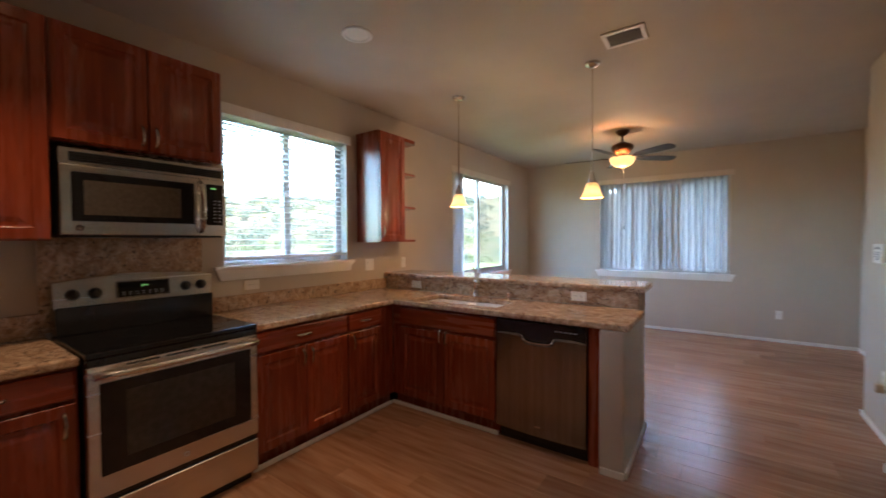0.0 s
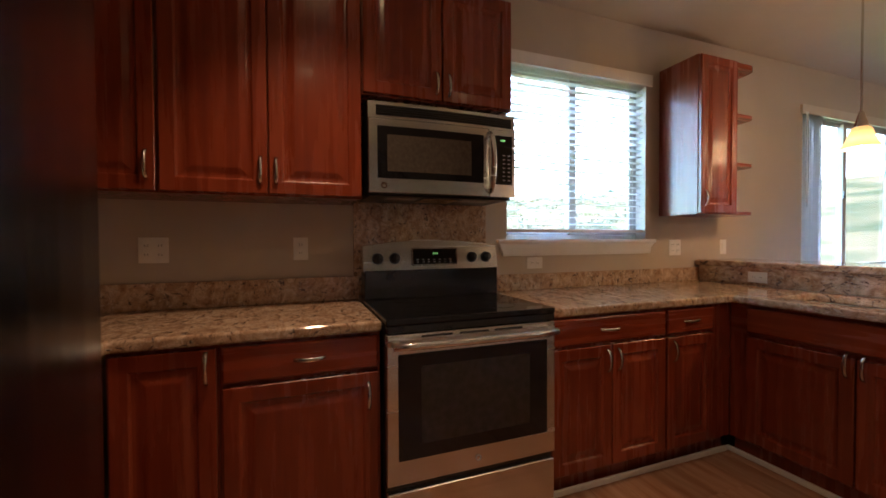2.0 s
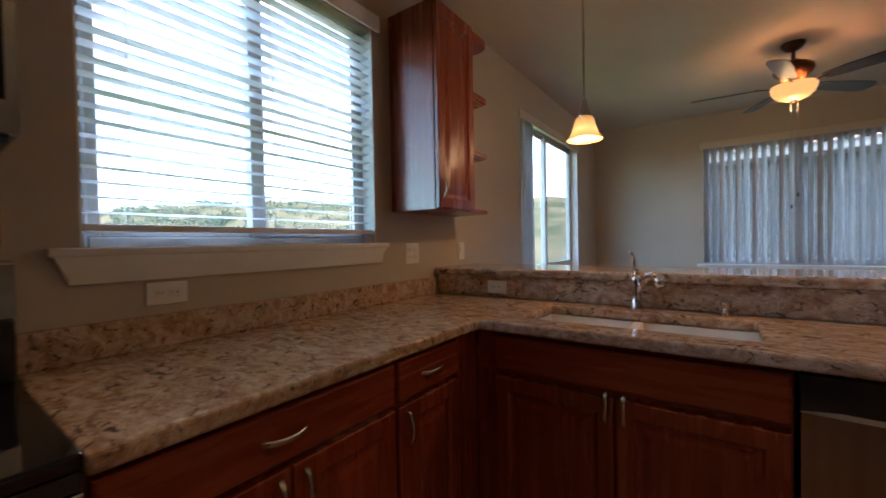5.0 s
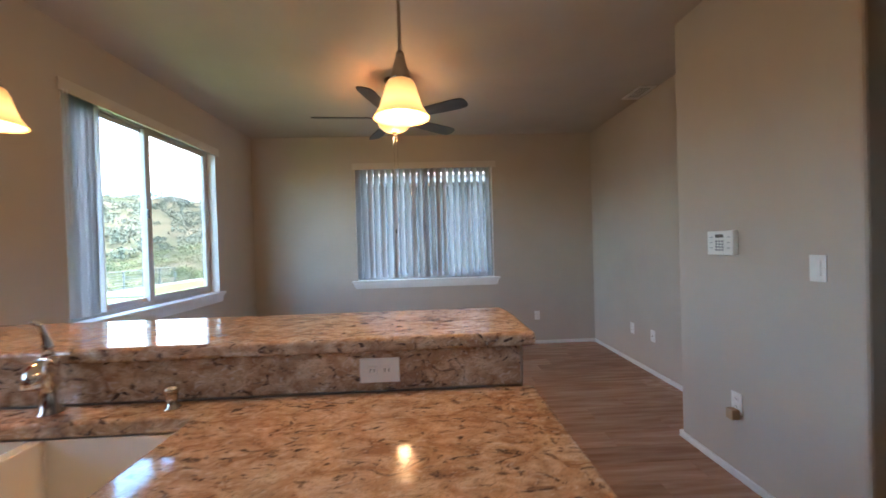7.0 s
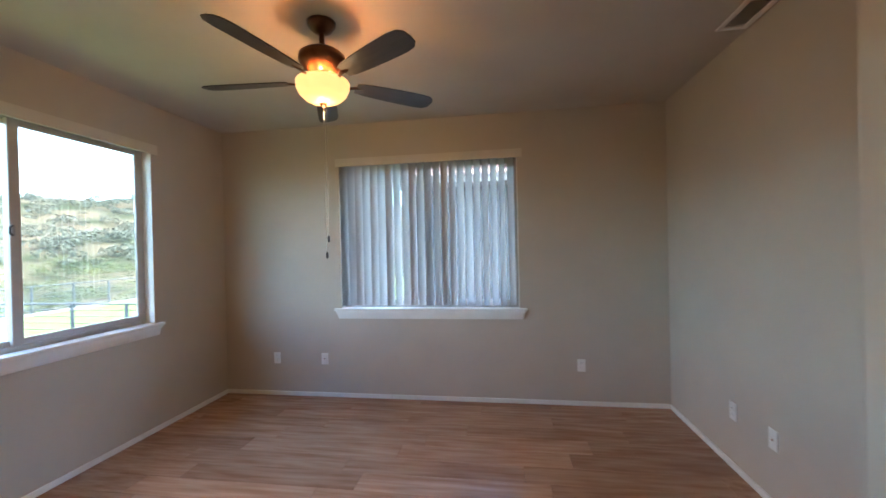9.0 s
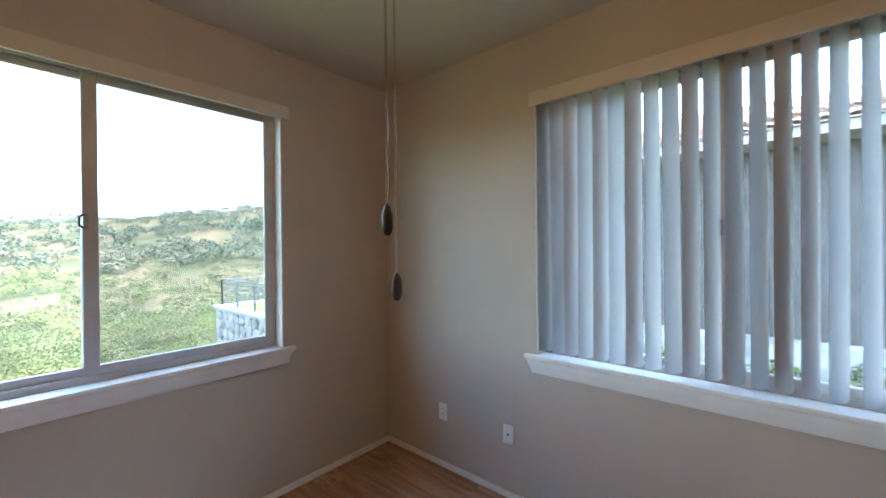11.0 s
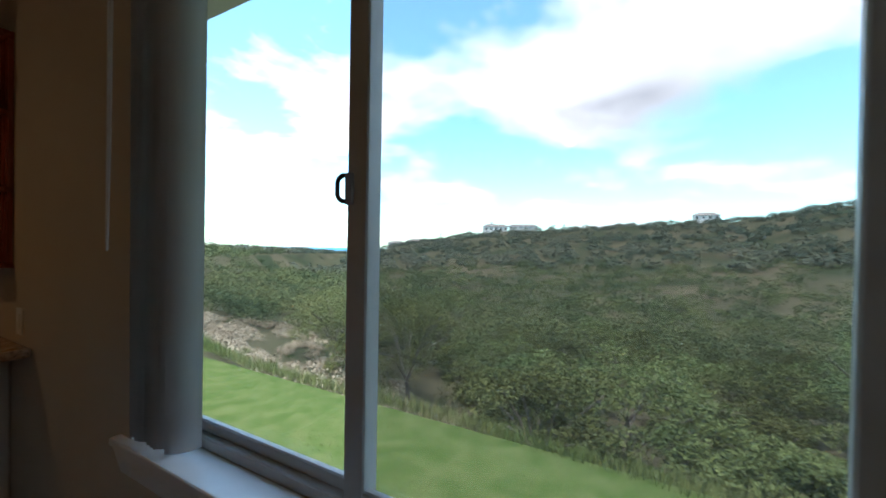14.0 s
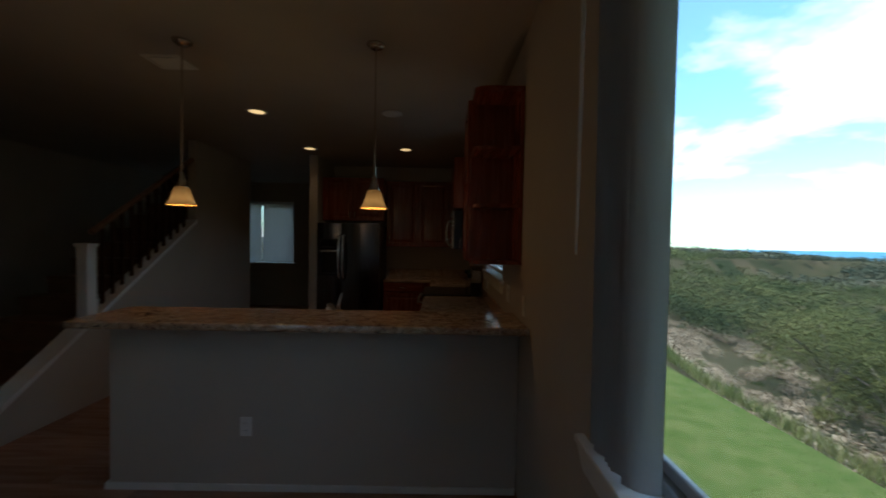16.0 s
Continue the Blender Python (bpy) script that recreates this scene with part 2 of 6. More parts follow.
CHERRY = mat("cherry_wood", (0.195, 0.031, 0.009), (0.275, 0.050, 0.014), 3.2, 0.27, bump=0.05, bump_scale=60, stretch=(9, 9, 0.5), detail=7, coat=0.35, per_piece=0.10)
CHERRY_H = mat("cherry_wood_across", (0.195, 0.031, 0.009), (0.275, 0.050, 0.014), 3.2, 0.27, bump=0.05, bump_scale=60, stretch=(0.5, 9, 9), detail=7, coat=0.35, per_piece=0.10)
STEEL = mat("brushed_steel", (0.66, 0.64, 0.61), (0.75, 0.73, 0.70), 4, 0.26, metal=1.0, bump=0.05, bump_scale=220, stretch=(0.06, 1, 8))
STEEL_V = mat("brushed_steel_upright", (0.66, 0.64, 0.61), (0.75, 0.73, 0.70), 4, 0.26, metal=1.0, bump=0.05, bump_scale=220, stretch=(8, 8, 0.06))
# upright brushed steel again, darkened in colour to stand for shade
SHADED_STEEL = mat("shaded_brushed_steel", (0.26, 0.247, 0.235), (0.31, 0.297, 0.285), 4, 0.24, metal=1.0, bump=0.05, bump_scale=220, stretch=(8, 8, 0.06))
# same stainless steel, with the dark room it mirrors put into the colour
DARK_REFLECTION_STEEL = mat("brushed_steel_dark_reflection", (0.13, 0.13, 0.14), (0.18, 0.18, 0.19), 4, 0.17, metal=1.0, bump=0.05, bump_scale=220, stretch=(8, 8, 0.06))
NICKEL = mat("brushed_nickel", (0.62, 0.58, 0.52), (0.70, 0.66, 0.6), 12, 0.24, metal=1.0)
CHROME = mat("chrome", (0.82, 0.82, 0.83), None, 12, 0.06, metal=1.0, rough_var=0.02)
BLACK = mat("black_enamel", (0.012, 0.012, 0.013), (0.018, 0.018, 0.02), 10, 0.18, coat=0.3)
BLACK_GLASS = mat("black_glass", (0.010, 0.010, 0.012), None, 10, 0.05, rough_var=0.02)
DARK_WINDOW = mat("oven_window_glass", (0.030, 0.027, 0.025), (0.04, 0.036, 0.033), 30, 0.07, rough_var=0.02)
MESH_GLASS = mat("microwave_window", (0.07, 0.06, 0.05), (0.09, 0.078, 0.066), 60, 0.12, rough_var=0.03)
BLACK_PLASTIC = mat("black_plastic", (0.012, 0.012, 0.014), (0.018, 0.018, 0.02), 25, 0.33)
GREY_PLASTIC = mat("grey_plastic", (0.30, 0.30, 0.31), (0.35, 0.35, 0.36), 25, 0.4)
CERAMIC = mat("white_ceramic", (0.85, 0.84, 0.81), (0.88, 0.87, 0.84), 5, 0.10)
STONE = stone_mat("speckled_stone")
BRONZE = mat("oiled_bronze", (0.10, 0.05, 0.03), (0.17, 0.085, 0.05), 12, 0.32, metal=0.9)
BLADE = mat("dark_blade_wood", (0.035, 0.030, 0.028), (0.055, 0.047, 0.042), 4, 0.42, stretch=(1, 8, 1))
SHADE = glow("lit_glass_shade", (1.0, 0.50, 0.14), SHADE_GLOW)


def lit_from_inside(m, z_bright, reach, low, high):
    """The lit glass is brightest round its bulb and deeper amber away from it."""
    nt = m.node_tree
    n = nt.nodes.new
    co = n("ShaderNodeTexCoord"); sp = n("ShaderNodeSeparateXYZ")
    nt.links.new(co.outputs["Object"], sp.inputs[0])
    d = n("ShaderNodeMath"); d.operation = "SUBTRACT"; d.inputs[1].default_value = z_bright
    nt.links.new(sp.outputs[2], d.inputs[0])
    a = n("ShaderNodeMath"); a.operation = "ABSOLUTE"; nt.links.new(d.outputs[0], a.inputs[0])
    mr = n("ShaderNodeMapRange"); mr.inputs["From Max"].default_value = reach
    mr.inputs["To Min"].default_value, mr.inputs["To Max"].default_value = high, low
    nt.links.new(a.outputs[0], mr.inputs["Value"])
    nt.links.new(mr.outputs[0], nt.nodes["Principled BSDF"].inputs["Emission Strength"])


lit_from_inside(SHADE, -0.975, 0.06, SHADE_GLOW * 0.45, SHADE_GLOW * 1.5)
BULB = glow("bulb", (1.0, 0.72, 0.36), BULB_GLOW)
BOWL = glow("lit_bowl", (1.0, 0.52, 0.16), SHADE_GLOW * 0.9)
CAN_LENS = glow("can_lens", (1.0, 0.68, 0.30), BULB_GLOW * 0.6)
DIGIT = glow("green_digits", (0.35, 1.0, 0.25), 0.035)
PANE = pane_mat("window_pane")
SCREEN = sheer_mat("insect_screen", (0.10, 0.10, 0.11), 0.80)
VSLAT = slat_mat("vertical_slat", (0.70, 0.665, 0.635), 0.17)
VALANCE = mat("cream_valance", (0.60, 0.55, 0.475), (0.64, 0.59, 0.51), 5, 0.4)
HSLAT = slat_mat("horizontal_slat", (0.90, 0.90, 0.89), 0.55)
SHADE_CLOTH = slat_mat("shade_cloth", (0.72, 0.71, 0.69), 0.45)
PLANK = mat("laminate_plank", (0.310, 0.150, 0.078), (0.465, 0.270, 0.170), 2.6, 0.24, bump=0.06, bump_scale=40, stretch=(0.9, 9, 1), detail=8, per_piece=0.16, spread=(0.32, 0.7))
CARPET = mat("dark_tread_wood", (0.16, 0.08, 0.04), (0.22, 0.11, 0.06), 6, 0.45, stretch=(1, 6, 1))


def leaf_mat(name, low, high, scale, spread, thin=0.2, drift=(0.62, 1.4), detail=4):
    """Foliage: tint drifts over metres, differs from leaf to leaf, and lets some light through."""
    m = bpy.data.materials.new(name)
    m.use_nodes = True
    nt = m.node_tree
    nt.nodes.clear()
    n = nt.nodes.new
    co = n("ShaderNodeTexCoord")
    no = n("ShaderNodeTexNoise"); no.inputs["Scale"].default_value, no.inputs["Detail"].default_value = scale, detail
    nt.links.new(co.outputs["Object"], no.inputs["Vector"])
    rp = n("ShaderNodeValToRGB")
    rp.color_ramp.elements[0].position, rp.color_ramp.elements[1].position = 0.36, 0.66
    rp.color_ramp.elements[0].color, rp.color_ramp.elements[1].color = (*low, 1), (*high, 1)
    nt.links.new(no.outputs[0], rp.inputs[0])
    ge = n("ShaderNodeNewGeometry")
    mr = n("ShaderNodeMapRange"); mr.inputs["To Min"].default_value, mr.inputs["To Max"].default_value = 1 - spread, 1 + spread
    nt.links.new(ge.outputs["Random Per Island"], mr.inputs["Value"])
    info = n("ShaderNodeObjectInfo")
    pr = n("ShaderNodeMapRange"); pr.inputs["To Min"].default_value, pr.inputs["To Max"].default_value = drift
    nt.links.new(info.outputs["Random"], pr.inputs["Value"])
    both = n("ShaderNodeMath"); both.operation = "MULTIPLY"
    nt.links.new(mr.outputs[0], both.inputs[0]); nt.links.new(pr.outputs[0], both.inputs[1])
    hu = n("ShaderNodeMapRange"); hu.inputs["To Min"].default_value, hu.inputs["To Max"].default_value = 0.475, 0.515
    nt.links.new(info.outputs["Random"], hu.inputs["Value"])
    hv = n("ShaderNodeHueSaturation")
    nt.links.new(hu.outputs[0], hv.inputs["Hue"])
    nt.links.new(both.outputs[0], hv.inputs["Value"]); nt.links.new(rp.outputs[0], hv.inputs["Color"])
    d = n("ShaderNodeBsdfDiffuse"); t = n("ShaderNodeBsdfTranslucent")
    nt.links.new(hv.outputs[0], d.inputs[0]); nt.links.new(hv.outputs[0], t.inputs[0])
    mx = n("ShaderNodeMixShader"); mx.inputs[0].default_value = thin
    nt.links.new(d.outputs[0], mx.inputs[1]); nt.links.new(t.outputs[0], mx.inputs[2])
    o = n("ShaderNodeOutputMaterial"); nt.links.new(mx.outputs[0], o.inputs[0])
    return m


LEAF = leaf_mat("scrub_leaves", (0.046, 0.066, 0.027), (0.190, 0.200, 0.072), 0.22, 0.22, 0.2, (0.6, 1.35))
LEAF_MID = leaf_mat("valley_leaves", (0.042, 0.064, 0.030), (0.140, 0.150, 0.062), 0.11, 0.24, 0.12, (1, 1), 4)
LEAF_FAR = leaf_mat("far_leaves", (0.056, 0.076, 0.052), (0.140, 0.135, 0.090), 0.022, 0.18, 0.1, (1, 1), 6)
GRASS = leaf_mat("lawn_grass", (0.072, 0.106, 0.027), (0.112, 0.134, 0.044), 5.0, 0.25, 0.0, (1, 1), 9)
HILL = leaf_mat("scrub_hillside", (0.034, 0.042, 0.022), (0.095, 0.078, 0.048), 0.05, 0.0, 0.0, (1, 1), 12)
EDGE_GRASS = leaf_mat("edge_grass", (0.13, 0.17, 0.05), (0.24, 0.24, 0.10), 0.8, 0.35, 0.2, (1, 1))
DRY = mat("dry_brush", (0.26, 0.20, 0.13), (0.36, 0.29, 0.19), 0.7, 0.9)
BARK = mat("bark", (0.10, 0.08, 0.06), (0.16, 0.13, 0.10), 6, 0.9, bump=0.5)
ROCK = mat("lava_stone", (0.16, 0.14, 0.12), (0.34, 0.30, 0.26), 3, 0.85, bump=0.7, bump_scale=18, per_piece=0.3)
MORTAR = mat("mortar", (0.22, 0.205, 0.19), (0.28, 0.265, 0.24), 8, 0.9, bump=0.4)
IRON = mat("dark_iron_rail", (0.045, 0.055, 0.06), (0.06, 0.07, 0.075), 12, 0.5)
# brown stucco, darkened in colour to stand for the shade under the eave
SHADED_STUCCO = mat("house_stucco_shaded", (0.062, 0.050, 0.043), (0.085, 0.069, 0.059), 3, 0.85, bump=0.3, bump_scale=60)
TILE = mat("clay_roof_tile", (0.36, 0.22, 0.16), (0.50, 0.36, 0.28), 3, 0.8, bump=0.2, per_piece=0.2)
FAR_WALL = mat("far_house_wall", (0.62, 0.58, 0.52), (0.70, 0.66, 0.6), 1, 0.8)
FAR_ROOF = mat("far_house_roof", (0.22, 0.18, 0.16), (0.32, 0.26, 0.22), 1, 0.8)
SEA = mat("sea_water", (0.05, 0.22, 0.34), (0.06, 0.25, 0.38), 0.002, 0.85)
TAN_BOX = mat("tan_plastic", (0.42, 0.30, 0.18), (0.48, 0.35, 0.22), 20, 0.5)


# ---------------------------------------------------------------- building helpers
def bm_box(x0, x1, y0, y1, z0, z1, bevel=0.0, seg=2, bm=None):
    own = bm is None
    if own:
        bm = bmesh.new()
    m = Matrix.LocRotScale(((x0 + x1) / 2, (y0 + y1) / 2, (z0 + z1) / 2), None, (abs(x1 - x0), abs(y1 - y0), abs(z1 - z0)))
    r = bmesh.ops.create_cube(bm, size=1, matrix=m)
    if bevel:
        ed = list({e for v in r["verts"] for e in v.link_edges})
        bmesh.ops.bevel(bm, geom=ed, offset=bevel, segments=seg, affect="EDGES", profile=0.6)
    return bm


def bm_lathe(profile, steps=28, bm=None, at=(0, 0, 0)):
    """Turns (radius, height) pairs round the z axis."""
    bm = bm or bmesh.new()
    rings = []
    for r, h in profile:
        rings.append([bm.verts.new((at[0] + r * math.cos(2 * math.pi * k / steps), at[1] + r * math.sin(2 * math.pi * k / steps), at[2] + h)) for k in range(steps)])
    for a, b in zip(rings, rings[1:]):
        for k in range(steps):
            bm.faces.new((a[k], a[(k + 1) % steps], b[(k + 1) % steps], b[k]))
    return bm


def bm_tube(points, radius, steps=10, bm=None, flat=1.0):
    """A round bar through the points; radius may be one number or one per point."""
    bm = bm or bmesh.new()
    pts = [Vector(p) for p in points]
    rings = []
    for k, p in enumerate(pts):
        d = (pts[min(k + 1, len(pts) - 1)] - pts[max(k - 1, 0)]).normalized()
        if k == 0:
            side = d.cross(Vector((0, 0, 1)) if abs(d.z) < 0.8 else Vector((0, 1, 0)))
        side = (side - d * side.dot(d)).normalized()
        up = side.cross(d)
        r = radius[k] if hasattr(radius, "__len__") else radius
        rings.append([bm.verts.new(p + side * r * math.cos(2 * math.pi * j / steps) + up * r * flat * math.sin(2 * math.pi * j / steps)) for j in range(steps)])
    for a, b in zip(rings, rings[1:]):
        for j in range(steps):
            bm.faces.new((a[j], a[(j + 1) % steps], b[(j + 1) % steps], b[j]))
    bm.faces.new(rings[0][::-1]); bm.faces.new(rings[-1])
    return bm


def bm_panel(w, h, rings):
    """A raised panel lying in x-z, front at -y: rings of (inset, how far forward)."""
    bm = bmesh.new()
    loops = []
    for i, d in rings:
        loops.append([bm.verts.new(c) for c in ((i, -d, i), (w - i, -d, i), (w - i, -d, h - i), (i, -d, h - i))])
    for a, b in zip(loops, loops[1:]):
        for k in range(4):
            bm.faces.new((a[k], a[(k + 1) % 4], b[(k + 1) % 4], b[k]))
    bm.faces.new(loops[-1]); bm.faces.new(loops[0][::-1])
    return bm


def part(name, bm, material, parent=None, label="", smooth=False, shift=None):
    if shift is not None:
        bmesh.ops.translate(bm, verts=bm.verts, vec=shift)
    bmesh.ops.recalc_face_normals(bm, faces=bm.faces)
    me = bpy.data.meshes.new(name)
    bm.to_mesh(me)
    bm.free()
    me.materials.append(material)
    if smooth:
        me.polygons.foreach_set("use_smooth", [True] * len(me.polygons))
        me.update()
    ob = new(name, me)
    if parent is not None:
        ob.parent = parent
    if label:
        ob["label"] = label
    return ob


def thing(name, m, label, category, group=""):
    ob = new(name)
    ob.empty_display_size = 0.1
    ob.matrix_basis = m
    return tagged(ob, label, category, group)


def setting(name, bm, material, label="", smooth=False):
    return tagged(part(name, bm, material, None, "", smooth), label, "", "", "structure")


def soften(ob, width, segments=3, angle=35):
    b = ob.modifiers.new("soft", "BEVEL")
    b.width, b.segments, b.limit_method, b.angle_limit = width, segments, "ANGLE", radians(angle)
    return ob


def wall_bm(axis, at0, at1, u0, u1, z0, z1, holes=()):
    """A wall slab across `axis` between at0 and at1, along u, with square openings (ua, ub, za, zb)."""
    bm = bmesh.new()
    us = sorted({u0, u1, *[h[0] for h in holes], *[h[1] for h in holes]})
    zs = sorted({z0, z1, *[h[2] for h in holes], *[h[3] for h in holes]})
    solid = lambda a, b: not any(h[0] <= (us[a] + us[a + 1]) / 2 <= h[1] and h[2] <= (zs[b] + zs[b + 1]) / 2 <= h[3] for h in holes)
    keep = {(a, b) for a in range(len(us) - 1) for b in range(len(zs) - 1) if solid(a, b)}
    cache = {}

    def v(a, b, s):
        if (a, b, s) not in cache:
            p = at1 if s else at0
            cache[a, b, s] = bm.verts.new((p, us[a], zs[b]) if axis == "x" else (us[a], p, zs[b]))
        return cache[a, b, s]
    for a, b in keep:
        for s in (0, 1):
            bm.faces.new([v(a, b, s), v(a + 1, b, s), v(a + 1, b + 1, s), v(a, b + 1, s)])
        for da, db, e in ((-1, 0, ((a, b), (a, b + 1))), (1, 0, ((a + 1, b), (a + 1, b + 1))), (0, -1, ((a, b), (a + 1, b))), (0, 1, ((a, b + 1), (a + 1, b + 1)))):
            if (a + da, b + db) not in keep:
                bm.faces.new([v(*e[0], 0), v(*e[1], 0), v(*e[1], 1), v(*e[0], 1)])
    return bm

# ---------------------------------------------------------------- the shell of the rooms
WEST, NORTH, EAST, SOUTH, CEILING = 0.0, 6.88, 4.37, -1.08, 2.745
KWIN = (1.34, 2.49, 1.225, 2.38)      # kitchen window: y0, y1, z0, z1
WWIN = (4.31, 6.03, 0.905, 2.385)      # side window of the living room
NWIN = (1.29, 3.06, 0.895, 2.36)      # far window: x0, x1, z0, z1
SWIN = (3.80, 5.10, 0.96, 2.30)       # window of the entry behind the stairs
STUB_X, STUB_Y0, STUB_Y1 = 3.86, 3.27, 4.38
ROOM_E, ROOM_S = 6.2, -3.2

setting("wall_west", wall_bm("x", -0.15, WEST, ROOM_S, NORTH + 0.15, 0, CEILING, (KWIN, WWIN)), PAINT, "cream painted plaster wall with two windows")
setting("wall_north", wall_bm("y", NORTH, NORTH + 0.15, WEST, EAST + 0.15, 0, CEILING, (NWIN,)), PAINT, "cream painted plaster wall with one window")
setting("wall_east", wall_bm("x", EAST, EAST + 0.15, STUB_Y1 - 0.1, NORTH, 0, CEILING), PAINT, "cream painted plaster wall")
block = part("wall_closet", bm_box(STUB_X, EAST, STUB_Y0, STUB_Y1, 0, CEILING), PAINT)
soften(block, 0.018)
tagged(block, "cream wall block with rounded corners", "", "", "structure")
setting("wall_closet_back", bm_box(EAST + 0.001, ROOM_E, STUB_Y0 + 0.02, STUB_Y0 + 0.17, 0, CEILING), PAINT, "cream painted wall beside the stairs")
setting("wall_kitchen_south", bm_box(WEST, 2.31, SOUTH - 0.12, SOUTH, 0, CEILING), PAINT, "cream painted wall behind the cabinets")
setting("wall_fridge_side", bm_box(2.31, 2.43, SOUTH - 0.12, -0.20, 0, CEILING, 0.012), PAINT, "cream wall end beside the refrigerator")
setting("wall_entry_south", wall_bm("y", ROOM_S - 0.15, ROOM_S, 2.31, ROOM_E, 0, CEILING, (SWIN,)), PAINT, "cream entry wall with a small window")
setting("wall_entry_west", bm_box(2.29, 2.41, ROOM_S, SOUTH - 0.121, 0, CEILING), PAINT, "cream painted entry wall")
setting("wall_entry_east", bm_box(ROOM_E, ROOM_E + 0.15, ROOM_S - 0.15, STUB_Y0 + 0.17, 0, CEILING), PAINT, "cream painted entry wall")
# slab runs past the west and north walls, an unseen overhang added to dim the windows
setting("ceiling", bm_box(-0.65, ROOM_E + 0.15, ROOM_S - 0.15, NORTH + 0.75, CEILING, CEILING + 0.15), CEIL, "cream textured plaster ceiling with an added unseen overhang")
floor = setting("floor", bm_box(-0.15, ROOM_E + 0.15, ROOM_S - 0.15, NORTH + 0.15, -0.15, -0.006), CARPET, "reddish brown laminate plank floor")


def baseboard(x0, x1, y0, y1):
    ob = setting("baseboard", bm_box(x0, x1, y0, y1, 0.0, 0.042, 0.004), WHITE, "low white painted baseboard")
    return ob


baseboard(0.0, EAST - 0.013, NORTH - 0.013, NORTH)
baseboard(0.0, 0.013, 3.47, NORTH - 0.013)
baseboard(EAST - 0.013, EAST, STUB_Y1 + 0.013, NORTH - 0.013)
baseboard(STUB_X - 0.013, STUB_X, STUB_Y0 - 0.013, STUB_Y1 + 0.013)
baseboard(STUB_X, EAST, STUB_Y1, STUB_Y1 + 0.013)
baseboard(STUB_X, ROOM_E, STUB_Y0 - 0.013, STUB_Y0)
baseboard(2.43, 2.443, SOUTH - 0.1, -0.2)

# pony wall behind the sink and its end, with rounded plaster corners
setting("wall_bar", bm_box(0.0, 2.466, 3.03, 3.19, 0, 1.028, 0.02, 3), PAINT, "cream half-height bar wall")
setting("wall_bar_end", bm_box(2.322, 2.464, 2.40, 3.031, 0, 0.866, 0.02, 3), PAINT, "cream end wall of the peninsula")
baseboard(0.013, 2.466, 3.19, 3.203)
baseboard(2.466, 2.479, 2.41, 3.203)
baseboard(2.33, 2.466, 2.387, 2.40)


# ---------------------------------------------------------------- windows
def sash_frame(w, h, bar, deep):
    """A rectangular frame in x-z, front at -y, outer size w by h."""
    bm = bmesh.new()
    for x0, x1, z0, z1 in ((0, bar, 0, h), (w - bar, w, 0, h), (bar, w - bar, 0, bar), (bar, w - bar, h - bar, h)):
        bm_box(x0, x1, 0, deep, z0, z1, 0.004, 1, bm)
    return bm


